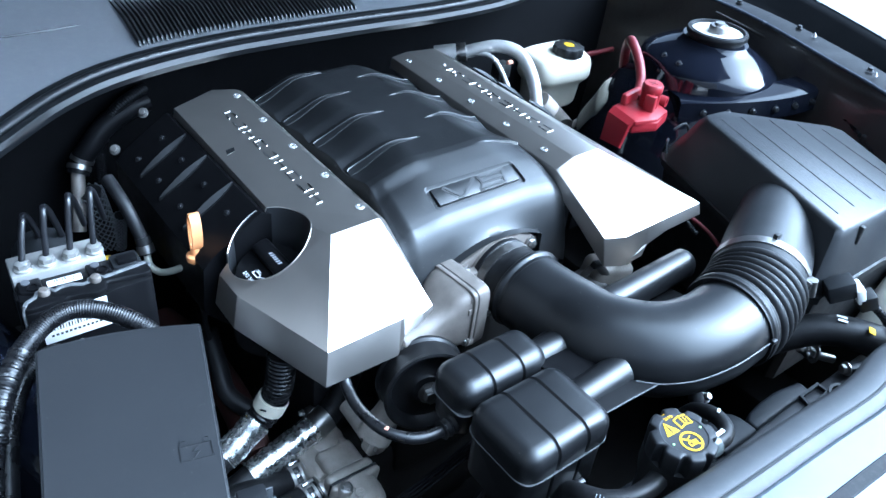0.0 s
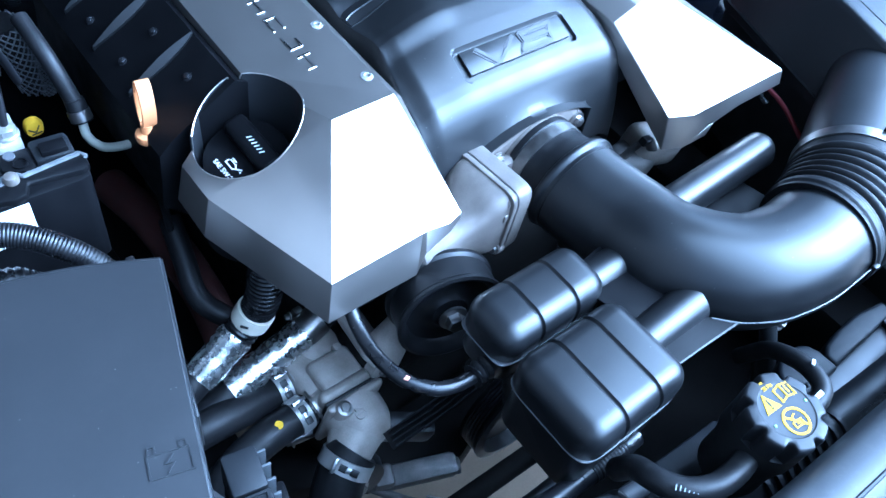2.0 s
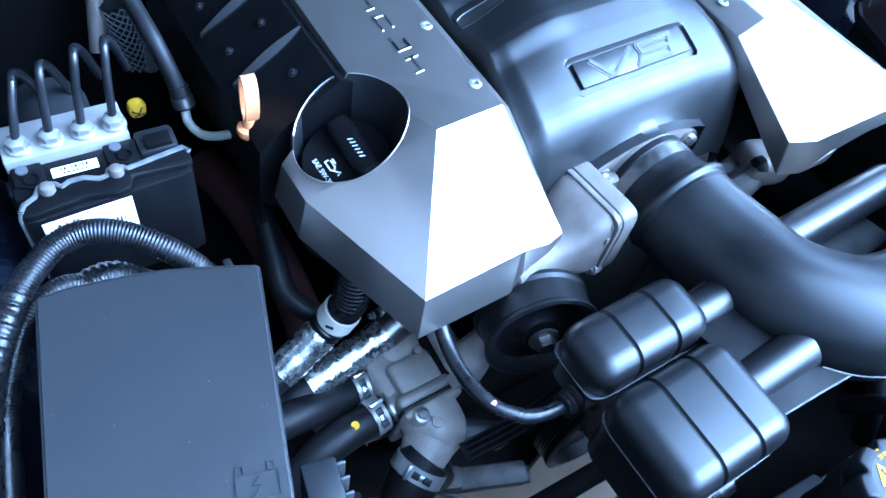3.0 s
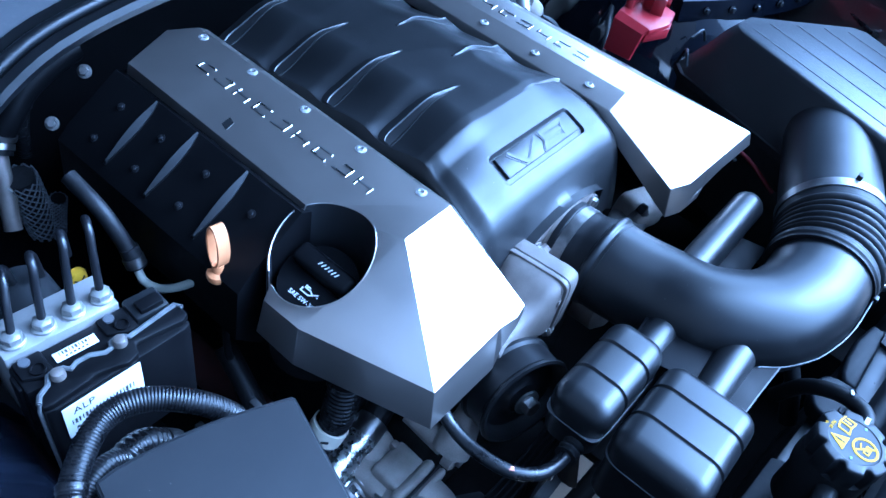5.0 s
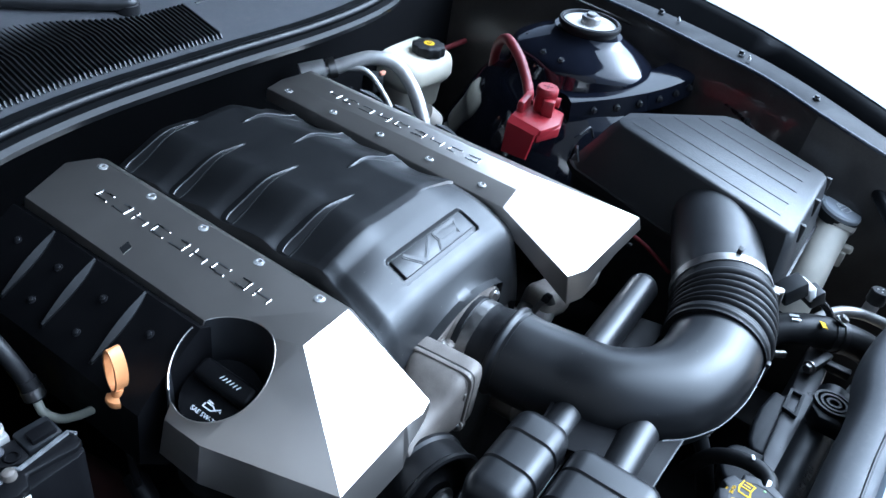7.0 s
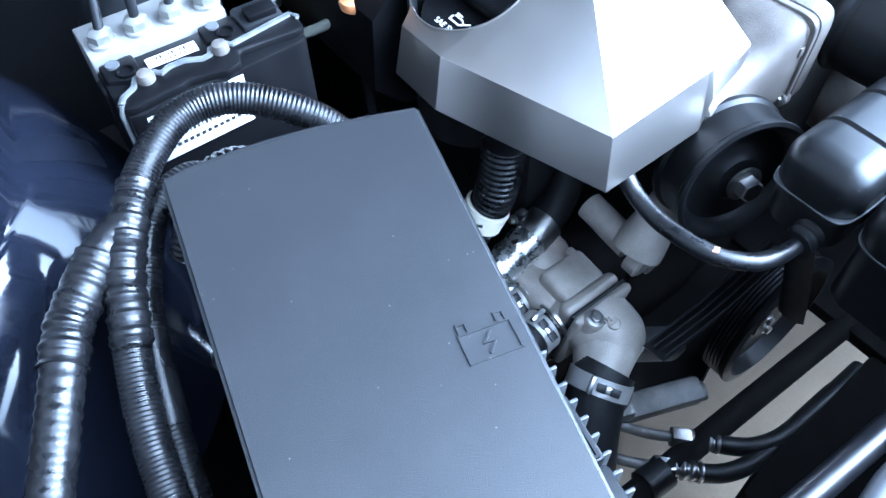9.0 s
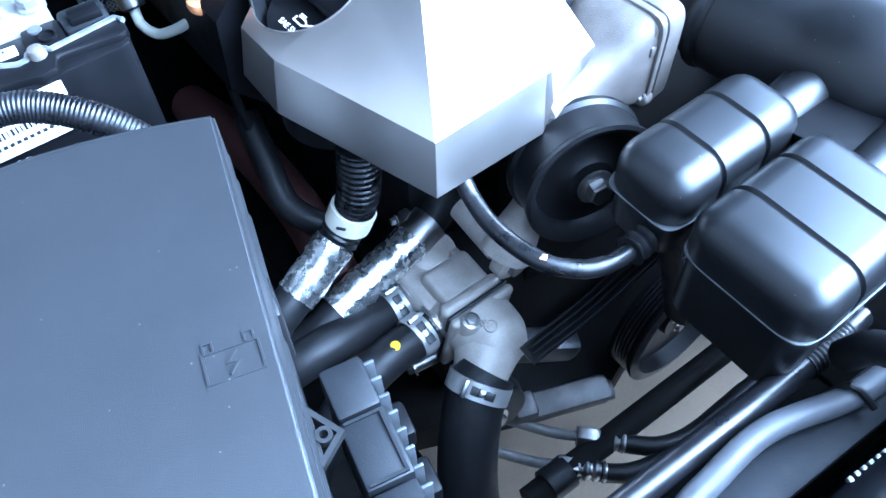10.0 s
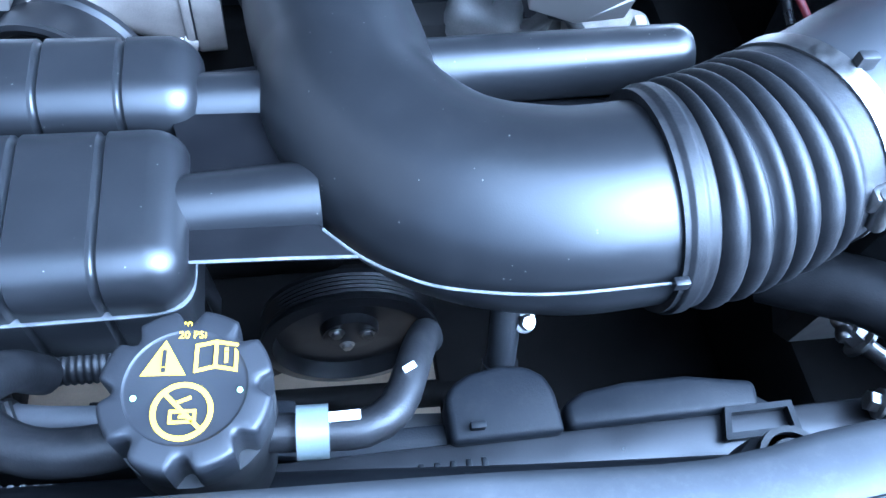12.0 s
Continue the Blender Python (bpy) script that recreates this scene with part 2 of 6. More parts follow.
WHITEPL = mat("milky_plastic", (0.66, 0.62, 0.51), 0.4, vary=0.1, scale=25)
REDPL = mat("red_plastic", (0.20, 0.010, 0.016), 0.38, vary=0.12, dust=0.06)
TAN = mat("orange_tan_plastic", (0.62, 0.27, 0.10), 0.4, vary=0.12)
YELLOW = mat("yellow_print", (0.62, 0.40, 0.012), 0.55, vary=0.06, spec=0.08)
WHITEINK = mat("white_print", (0.75, 0.75, 0.75), 0.5, vary=0.05)
LABEL = mat("paper_label", (0.72, 0.72, 0.70), 0.5, vary=0.05)
INK = mat("black_ink", (0.02, 0.02, 0.02), 0.5)
CAPPL = mat("dark_grey_cap_plastic", (0.009, 0.0094, 0.011), 0.47, bump=0.1, vary=0.15, spec=0.32)
SEAL = mat("rubber_seal", (0.0045, 0.0048, 0.0055), 0.36, vary=0.2, dust=0.008, spec=0.28)
UNDER = mat("grimy_black_underside", (0.0065, 0.006, 0.0056), 0.8, vary=0.6, scale=30, bump=0.4, spec=0.10)
CONCRETE = mat("concrete", (0.33, 0.262, 0.185), 0.85, vary=0.2, scale=6, bump=0.4, grain=220)
# paler than the black plastic, for thin seam and gasket lines
SEAMPL = mat("pale_seam_line", (0.085, 0.087, 0.09), 0.4, vary=0.5, scale=90)
GREYHOSE = mat("grey_sleeve", (0.065, 0.066, 0.072), 0.5, vary=0.2, scale=60)
BLUECAP = mat("grey_blue_cap", (0.34, 0.36, 0.39), 0.4, vary=0.08)
RUST = mat("rusty_iron", (0.045, 0.016, 0.013), 0.7, 0.2, vary=0.4, scale=60, bump=0.5)
ORANGE = mat("orange_paint", (0.66, 0.30, 0.20), 0.5)
GLASS = mat("windscreen_glass", (0.02, 0.025, 0.03), 0.03, vary=0.05, rvary=0.01)


def cut(bm, tool):
    """bm less tool."""
    obs = []
    for b in (bm, tool):
        bmesh.ops.recalc_face_normals(b, faces=b.faces)
        me = bpy.data.meshes.new("tmp")
        b.to_mesh(me)
        b.free()
        obs.append(new("tmp", me))
    mod = obs[0].modifiers.new("cut", "BOOLEAN")
    mod.operation, mod.object, mod.solver = "DIFFERENCE", obs[1], "EXACT"
    me = bpy.data.meshes.new_from_object(obs[0].evaluated_get(bpy.context.evaluated_depsgraph_get()))
    out = bmesh.new()
    out.from_mesh(me)
    for o in obs:
        old = o.data
        bpy.data.objects.remove(o)
        bpy.data.meshes.remove(old)
    bpy.data.meshes.remove(me)
    return out


def smooth01(a, b, x):
    t = min(1.0, max(0.0, (x - a) / (b - a)))
    return t * t * (3 - 2 * t)


# ---- the car's body round the engine bay ----
tagged(part("ground", box((0, 0, -0.01), (400, 400, 0.02), 0), CONCRETE), "pale concrete ground under the car", "ground", kind="structure")

RAIL_IN = [(.775, .62, .955), (.775, .24, .952), (.765, .09, .950), (.72, -.08, .946), (.685, -.19, .945), (.625, -.29, .943), (.61, -.37, .93), (.60, -.45, .915), (.58, -.56, .89)]
RAIL_OUT = [(.815, .62, .957), (.815, .24, .955), (.810, .07, .952), (.775, -.10, .948), (.735, -.21, .946), (.675, -.31, .944), (.655, -.38, .932), (.645, -.46, .917), (.63, -.57, .89)]
FENDER = [(.905, .62, .99), (.905, .24, .985), (.90, .10, .98), (.855, -.07, .972), (.80, -.19, .968), (.72, -.32, .962), (.69, -.40, .95), (.68, -.48, .93), (.66, -.59, .90)]


WINGPT = mat("dusty_black_wing_paint", (0.030, 0.0265, 0.0235), 0.36, vary=0.45, scale=18, bump=0.25, grain=260, coat=0.35, dust=0.05)
CLIPPALE = mat("pale_grey_clip", (0.34, 0.34, 0.34), 0.45, vary=0.1)
RAILEDGE = mat("glossy_dark_edge_paint", (0.045, 0.05, 0.065), 0.22, vary=0.15, coat=0.4)
BEAD = mat("pale_seam_sealant", (0.16, 0.14, 0.135), 0.5, vary=0.25, scale=60)
RAILPT = mat("dull_black_rail_paint", (0.007, 0.0072, 0.0085), 0.45, vary=0.4, scale=25, bump=0.3, grain=300, dust=0.05, spec=0.18)


def wing(s):
    """Side wall, bolted rail and the outer wing's edge, from cowl to nose."""
    rows = [curve(r, 0.03) for r in (RAIL_IN, RAIL_OUT, FENDER)]
    n = 40
    at = lambda r, k: r[min(len(r) - 1, int(k * (len(r) - 1) / n))]
    wall, rail, gut, out = [], [], [], []
    for k in range(n + 1):
        a, b, c = (at(r, k) for r in rows)
        wall.append([Vector((s * x, y, z)) for x, y, z in ((a.x - 0.05, a.y + 0.02, 0.30), (a.x - 0.04, a.y + 0.02, 0.62), (a.x - 0.02, a.y + 0.01, 0.78), (a.x - 0.012, a.y, a.z - 0.045), (a.x - 0.003, a.y, a.z - 0.008), (a.x, a.y, a.z))])
        rail.append([Vector((s * x, y, z)) for x, y, z in ((a.x, a.y, a.z), (a.x + 0.004, a.y, a.z + 0.002), (b.x, b.y, b.z + 0.001), (b.x + 0.004, b.y, b.z - 0.006))])
        gut.append([Vector((s * x, y, z)) for x, y, z in ((b.x + 0.002, b.y, b.z - 0.004), (b.x + 0.02, b.y, b.z - 0.03), (c.x - 0.03, c.y, c.z - 0.035), (c.x - 0.018, c.y, c.z - 0.01), (c.x - 0.006, c.y, c.z - 0.002), (c.x, c.y, c.z))])
        out.append([Vector((s * x, y, z)) for x, y, z in ((c.x - 0.003, c.y, c.z + 0.001), (c.x + 0.008, c.y - 0.002, c.z - 0.001), (c.x + 0.03, c.y - 0.01, c.z - 0.04), (c.x + 0.05, c.y - 0.02, c.z - 0.25), (c.x + 0.04, c.y - 0.02, 0.09))])
    w = part("wing", loft(wall, closed=False), WINGPT)
    tagged(w, "black painted inner wing with bolted rail beside the engine", "car body", kind="structure")
    part("rail", loft(rail, closed=False), RAILPT, w)
    part("rail_edge", sweep([(s * (p.x - .001), p.y, p.z + .0005) for p in curve(RAIL_IN, .03)], .0034, 8, smooth=False), RAILEDGE, w, "glossy rolled edge")
    bead = [(.925, .10, .942), (.9235, .024, .941), (.885, -.045, .941), (.8455, -.110, .9415), (.805, -.172, .941), (.768, -.2285, .9405), (.724, -.310, .940)]
    part("sealant_bead", sweep([(s * (p.x - .012 + .0012 * math.sin(p.y * 190)), p.y, p.z + .0008) for p in curve(bead, .008)], lambda d, t: .0022 + .0005 * math.sin(d * 240), 8, .008, smooth=False), BEAD, w, "pale grey seam sealant")
    press = [(.760, .18, .936), (.757, .085, .930), (.752, .010, .921), (.735, -.075, .9005), (.707, -.165, .886)]
    part("pressed_line", sweep([(s * p.x, p.y, p.z) for p in curve(press, .02)], .0030, 8, smooth=False), WINGPT, w)
    for x, y, z in ((.7795, -.0075, .955), (.718, -.1525, .953)):
        part("clip", moved(solid([(-.004, -.003, 0), (.004, -.003, 0), (.004, .003, 0), (-.004, .003, 0), (0, .001, .008)], [(0, 1, 2, 3), (0, 1, 4), (1, 2, 4), (2, 3, 4), (3, 0, 4)]), Matrix.Translation((s * x, y, z - .001))), CLIPPALE, w, "small pale clip")
    part("gutter", loft(gut, closed=False), PAINTDULL, w)
    part("outer_skin", loft(out, closed=False), BODY, w, "silver blue painted skin")
    for x, y, z in ((.795, .16, .956), (.792, .03, .954), (.735, -.135, .951), (.665, -.275, .948)):
        part("bolt", hexbolt((s * x, y, z), (0, 0, 1), 0.0042, 0.005), BLACKMETAL, w)


wing(1)
wing(-1)


MOUNTPL = mat("dull_pale_steel_plate", (0.36, 0.35, 0.335), 0.45, 0.3, vary=0.25, scale=40)


def strut_tower(s):
    c = Vector((s * 0.662, 0.106, 0))
    top = thing("strut_tower", (c.x, c.y, 0.78), "glossy dark blue strut tower with round rubber mount", "strut tower", "strut towers")
    prof = [(0.19, 0.70), (0.150, 0.80), (0.128, 0.835), (0.113, 0.849), (0.1085, 0.857), (0.1075, 0.879), (0.1055, 0.887), (0.101, 0.8925), (0.088, 0.902), (0.074, 0.9115), (0.062, 0.918), (0.054, 0.923), (0.050, 0.929)]
    m = Matrix.Translation((c.x, c.y, 0)) @ Matrix.Diagonal((1.0, 1.2, 1, 1))
    part("dome", lathe(prof, m, 56), PAINT, top)
    part("rubber_mount", lathe([(0.048, 0.924), (0.0495, 0.932), (0.0530, 0.936), (0.0535, 0.941), (0.0520, 0.9445), (0.0490, 0.9445), (0.0465, 0.941), (0.0450, 0.936), (0.001, 0.934)], Matrix.Translation(c), 44), RUBBER, top)
    part("mount_plate", lathe([(0.0455, 0.936), (0.0450, 0.9405), (0.034, 0.9430), (0.026, 0.9405), (0.001, 0.9405)], Matrix.Translation(c), 36), MOUNTPL, top, "pale dished mount plate")
    part("mount_ring", lathe([(0.0462, 0.940), (0.0468, 0.9455), (0.0480, 0.9455), (0.0486, 0.940)], Matrix.Translation(c), 44), BLACKMETAL, top)
    part("nut", lathe([(.0165, .937), (.0165, .950), (.0150, .9525), (.0095, .953), (.0085, .957), (.001, .957)], Matrix.Translation(c), 24), STEEL, top)
    for a in (160, 181, 118):
        part("stud", hexbolt((c.x + s * 0.092 * math.cos(radians(a)), c.y + 0.100 * math.sin(radians(a)), 0.8985), (s * 0.4 * math.cos(radians(a)), 0.4 * math.sin(radians(a)), 1), 0.004, 0.005), BLACKMETAL, top)
    return top


strut_tower(1)
strut_tower(-1)


def tower_brace():
    ob = thing("tower_brace", (.70, -.01, .80), "black pressed steel brace with a row of bolts", "brace")
    pts = [(.535, .060, .852), (.585, .002, .867), (.644, -.046, .882), (.70, -.074, .896), (.765, -.085, .904)]
    ring = lambda p: [Vector(p) + Vector(d) for d in ((.02, .045, .004), (.006, .006, .006), (-.003, -.006, .002), (-.006, -.010, -.03), (.02, .045, -.03))]
    part("flange", loft([ring(p) for p in curve(pts, 0.02)]), PAINT, ob)
    for p in curve(pts, 0.028)[1:-1]:
        part("bolt", hexbolt(p + Vector((-.0045, -.0085, -.014)), (-.4, -1, .2), 0.0042, 0.005), BLACKMETAL, ob)


tower_brace()
FELT = mat("black_sound_felt", (0.0032, 0.0032, 0.0036), 0.9, vary=0.3, scale=30, bump=0.3, grain=500, spec=0.03)
tagged(part("firewall", loft([[(x, y, z) for x in (-0.80, 0.80)] for y, z in ((0.47, 0.25), (0.43, 0.60), (0.44, 0.90), (0.47, 0.955), (0.50, 0.955), (0.50, 0.25))], closed=False), FELT), "dark firewall behind the engine", "firewall", kind="structure")

# cowl: seal channel, louvred panel, windscreen
SEAL_LINE = [(-.80, .02, .930), (-.62, .075, .955), (-.47, .185, .966), (-.38, .255, .969), (-.29, .295, .970), (-.15, .315, .971), (.04, .312, .971), (.20, .305, .970), (.33, .312, .970), (.42, .335, .971), (.50, .385, .973), (.58, .42, .974), (.68, .43, .972), (.80, .44, .968)]


def cowl():
    line = curve(SEAL_LINE, 0.02)
    lip, chan, tray = [], [], []
    for p in line:
        up = lambda d, h: Vector((p.x, p.y + d, p.z + h))
        lip.append([up(-.004, -.012), up(-.007, -.004), up(-.004, .002), up(.006, .003), up(.012, -.004), up(.012, -.012)])
        chan.append([up(.010, -.012), up(.014, -.004), up(.022, -.006), up(.028, .002), up(.040, .004), up(.044, -.004), up(.012, -.014)])
        tray.append([up(.040, -.012), up(.040, .0015), up(.072, .003), Vector((p.x, max(p.y + .10, .47), .988)), Vector((p.x, .60 + .02 * (1 - p.x ** 2), 1.006)), Vector((p.x, .66, .97))])
    top = part("cowl", loft(tray, closed=False), COWL)
    tagged(top, "grey plastic cowl panel with black louvres under the windscreen", "cowl", kind="structure")
    part("channel", loft(chan), SEAL, top, "black rubber channel")
    part("lip", loft(lip), SEAL, top)
    part("bulb_seal", sweep([(p.x, p.y + .017, p.z + .003) for p in line], 0.0065, 10, smooth=False), SEAL, top, "black rubber bulb seal")
    for k in range(53):
        x = -0.247 + 0.0064 * k
        y1 = 0.445 + 0.05 * smooth01(0.03, -0.11, x) + 0.25 * max(0.0, -0.10 - x)
        knee = min(0.430, y1 - 0.004)
        ys = min(line, key=lambda q: abs(q.x - x)).y + .054
        rings = [[(x + d - e, y, z - .003), (x + d + e, y, z - .003), (x + d + e * .7, y, z + h), (x + d - e * .7, y, z + h)] for d, e, y, z, h in ((.001, .0012, y1 + .003, .9875, .0), (.001, .0014, y1, .9870, .0045), (0, .0014, knee, .9835, .006), (-.006, .0013, ys + .004, .9735, .0055), (-.007, .0013, ys, .9722, .002))]
        part("louvre", loft(rings), DARKPL, top)
    part("panel_gap", sweep([(.113, .450, .9838), (.20, .457, .9848), (.30, .463, .9856), (.38, .469, .9863)], 0.0022, 6), DARKPL, top)
    part("panel_gap", sweep([(-.298, .375, .972), (-.285, .437, .9808), (-.27, .501, .9886)], 0.0022, 6), DARKPL, top)
    part("panel_gap", sweep([(-.408, .425, .9845), (-.351, .427, .9838), (-.288, .437, .9812)], 0.0014, 6), DARKPL, top)
    return top


COWL = mat("grey_cowl_plastic", (0.078, 0.080, 0.086), 0.38, bump=0.15, vary=0.1, dust=0.12)
cowl()
tagged(part("louvre_well", box((-0.07, 0.42, 0.960), (0.36, 0.12, 0.02), 0.004), DARKPL), "black well under the cowl louvres", "cowl", kind="structure")


def windscreen():
    rows = []
    for k in range(9):
        t = k / 8
        rows.append([(x, .615 + .04 * (1 - (x / .8) ** 2) * 0 + 1.0 * t + .05 * (x / .8) ** 2, .995 + .50 * t - .06 * (x / .8) ** 2) for x in [-.78 + .12 * j for j in range(14)]])
    tagged(part("windscreen", loft(rows, closed=False), GLASS), "raked windscreen glass above the cowl", "windscreen", kind="structure")
    tagged(part("floor_pan", box((0, 2.3, .30), (1.62, 3.6, .12), .03), UNDER), "black floor pan behind the engine bay", "car body", kind="structure")
    for s in (-1, 1):
        tagged(part("body_side", box((s * .90, 2.35, .52), (.10, 3.5, .86), .03), BODY), "silver blue painted side of the car behind the engine bay", "car body", kind="structure")
    tagged(part("dashboard", box((0, 1.15, 0.98), (1.5, 0.9, 0.1), 0.03), DARKPL), "dark dashboard top behind the windscreen", "dashboard", kind="structure")


windscreen()
w = thing("wiper_arm", (-.05, .53, 1.0), "black windscreen wiper arm lying on the cowl", "wiper")
part("arm", sweep([(.034, .463, .999), (-.045, .508, 1.004), (-.100, .542, 1.008), (-.20, .60, 1.022), (-.40, .69, 1.055)], lambda s, t: 0.0145 * math.sqrt(max(.02, 1 - (1 - s / .016) ** 2)) if s < .016 else .0145, 18, .003, flat=0.75), BLACKMETAL, w)
part("pivot", lathe([(.016, .99), (.016, 1.004), (.010, 1.010), (.001, 1.011)], Matrix.Translation((.022, .471, -.006)), 20), BLACKMETAL, w)

# an unseen wall, added to block the sky's light from the left
SHADE_WALL = mat("shade_wall_dark_grey", (0.085, 0.080, 0.075), 0.85, vary=0.25, scale=3, bump=0.4, grain=120)
tagged(part("shade_wall", box((-2.0, 1.6, 2.2), (0.2, 7.0, 4.4), 0.01), SHADE_WALL), "plain dark grey wall out of view, added to shade the left side", "wall", kind="structure")

# the raised bonnet over the engine
tagged(part("bonnet", loft([[(x, y, z) for y, z in ((.60, 1.04), (.585, 1.06), (-.18, 1.955), (-.20, 1.975), (-.17, 2.005), (.64, 1.07))] for x in (-.80, .80)]), PAINTDULL), "raised bonnet with dark underside", "bonnet", kind="structure")

# nose: front cross member, seal and painted panel
NOSE = [(-.62, -.39, .866), (-.40, -.435, .873), (-.23, -.4475, .876), (-.16, -.4515, .877), (-.10, -.456, .878), (-.04, -.459, .878), (.038, -.463, .879), (.12, -.469, .884), (.185, -.463, .888), (.26, -.470, .888), (.36, -.49, .886), (.50, -.505, .880), (.62, -.50, .882)]


def nose():
    line = curve(NOSE, 0.02)
    sea, pan = [], []
    for p in line:
        up = lambda d, h: Vector((p.x, p.y + d, p.z + h))
        sea.append([up(.004, -.035), up(0, -.006), up(-.006, 0), up(-.022, .004), up(-.034, .001), up(-.040, -.004), up(-.040, -.035)])
        pan.append([up(-.036, -.010), up(-.044, -.001), up(-.075, .004), up(-.080, -.004), up(-.086, .003), up(-.15, .004), up(-.26, -.03), up(-.32, -.12), up(-.33, -.4), up(-.30, -.68), up(-.22, -.77)])
    top = part("front_panel", loft(pan, closed=False), BODY)
    tagged(top, "silver blue painted front panel above the radiator", "car body", kind="structure")
    part("radiator_support", loft([[p + Vector((0, d, h - p.z)) for d, h in ((-.010, .70), (-.010, .730), (.004, .738), (.004, .745), (-.030, .748), (-.060, .74), (-.060, .70))] for p in line]), DARKPL, top, "black radiator support under the seal")
    part("front_seal", loft(sea), NOSESEAL, top, "grey rubber edge seal")
    part("panel_groove", loft([[p + Vector((0, d, h)) for d, h in ((-.0745, .0035), (-.076, .0052), (-.086, .0048), (-.0875, .0030))] for p in line], closed=False), RAILPT, top, "dark groove")
    part("panel_groove", loft([[p + Vector((0, d, h)) for d, h in ((-.1120, .0036), (-.1125, .0050), (-.1160, .0050), (-.1165, .0036))] for p in line], closed=False), RAILPT, top, "dark groove")
    part("seal_groove", sweep([p + Vector((0, -.0285, .0030)) for p in line], .0016, 6, smooth=False), SEAL, top, "dark line in the seal")
    for x, y in ((.05, -.60), (.30, -.62), (-.20, -.575)):
        part("panel_bolt", join(lathe([(.013, 0), (.0125, .002), (.009, .0025)], Matrix.Translation((x, y, .878)), 24), hexbolt((x, y, .880), (0, 0, 1), .006, .006)), RAILPT, top)


NOSESEAL = mat("grey_edge_seal", (0.042, 0.0435, 0.047), 0.5, vary=0.12, dust=0.08, spec=0.3)
nose()


# ---- engine ----
def manifold_cover():
    top = thing("engine_cover", (0, 0.1, 0.80), "satin black moulded engine cover with crescent ribs and recessed badge", "engine cover")
    rows = [(0.352, 0.845), (0.346, 0.875), (0.338, 0.895), (0.325, 0.905)]
    rows += [(0.31 - 0.0025 * k, 0.909 + 0.012 * smooth01(0.31, 0.12, 0.31 - 0.0025 * k)) for k in range(112)]
    front = [(0.03, 0.921), (0.02, 0.9195), (0.01, 0.916), (0.0, 0.9125), (-0.015, 0.9065), (-0.03, 0.900), (-0.045, 0.8935), (-0.054, 0.889)]
    for (y0, z0), (y1, z1) in zip(front, front[1:]):
        n = max(1, round((y0 - y1) / 0.0011))
        rows += [(y0 + (y1 - y0) * k / n, z0 + (z1 - z0) * k / n) for k in range(n)]
    rows += [(-0.054, 0.889), (-0.061, 0.884), (-0.067, 0.876), (-0.073, 0.862), (-0.08, 0.84), (-0.086, 0.815), (-0.09, 0.79)]
    us = [-1 + 2 * k / 180 for k in range(181)]
    half = lambda y: 0.126 + 0.009 * smooth01(0.05, -0.06, y)

    def hump(x, y):
        # low runner humps: a long rise from the rear, a shorter fall in front of each crest
        s = (y - 0.022) / 0.0815
        if s < -0.28 or s > 3.9:
            return 0.0
        f = s - math.floor(s)
        rise = 1 - smooth01(0, 0.72, f) if f < 0.72 else smooth01(0.72, 1.0, f)
        a = smooth01(-0.02, -0.10, x) + 0.75 * smooth01(0.03, 0.11, x)
        if s < 0:
            a *= smooth01(0.06, -0.06, x)
        return rise * 0.0058 * (0.06 + 0.94 * a) * smooth01(3.9, 3.4, s)

    def recess(u, y):
        # rounded rectangle sunk for the badge
        dx, dy = abs(u * 0.1305 - 0.003) - 0.064, abs(y + 0.031) - 0.0107
        d = math.hypot(max(dx, 0), max(dy, 0)) - 0.005
        return 0.0046 * smooth01(0.0, -0.0013, d)

    def surf(u, y, crown):
        a = abs(u)
        rear = 0.028 * smooth01(0.35, 0.95, a) + 0.055 * smooth01(0.93, 1.0, a)
        front = 0.006 * smooth01(0.4, 0.9, a) + 0.010 * smooth01(0.80, 0.965, a) + 0.072 * max(0.0, (a - 0.955) / 0.045) ** 0.8
        k = smooth01(0.075, -0.035, y)
        return crown - rear * (1 - k) - front * k + hump(u * half(y), y)

    rings = []
    for y, crown in rows:
        w = half(y)
        ring = []
        for u in us:
            x = u * w
            z = surf(u, y, crown) - recess(u, y)
            if y < -0.075:
                arch = 0.836 + 0.02 * (1 - (x / 0.075) ** 2) if abs(x) < 0.075 else 0
                z = max(z, arch)
            ring.append((x, y, z))
        rings.append(ring)
    part("shell", loft(rings, caps=False, closed=False), PLASTIC, top, angle=42)
    height = lambda x, y: surf(x / half(y), y, 0.909 + 0.012 * smooth01(0.31, 0.12, y))

    def crescent(x0, x1, y0, y1, wide, peak):
        # a thin blade: sharp lower lip, sunk face, sharp upper lip, tapering to its tip
        n, out = 26, []
        for k in range(n + 1):
            t = k / n
            x, y = x0 + (x1 - x0) * t, y0 + (y1 - y0) * t
            g = min(1.0, 0.02 + (t / peak) ** 0.9 if t < peak else max(0.04, math.cos(math.pi / 2 * ((t - peak) / (1 - peak)) ** 1.5) if peak < 1 else 1))
            w = wide * g
            h = 0.25 + 0.75 * g
            cs = ((-0.0012, -0.002), (-0.0003, 0.0007 * h), (0.0004, 0.0008 * h), (0.0012 * g + .0005, 0.0001), (max(w - 0.0012, .0006), 0.0024 * g), (w - 0.0003 * g, 0.0033 * h), (w + 0.0006, 0.0032 * h), (w + 0.012, -0.002))
            out.append([(x, y + d, height(x, y + d) + z) for d, z in cs])
        return loft(out)

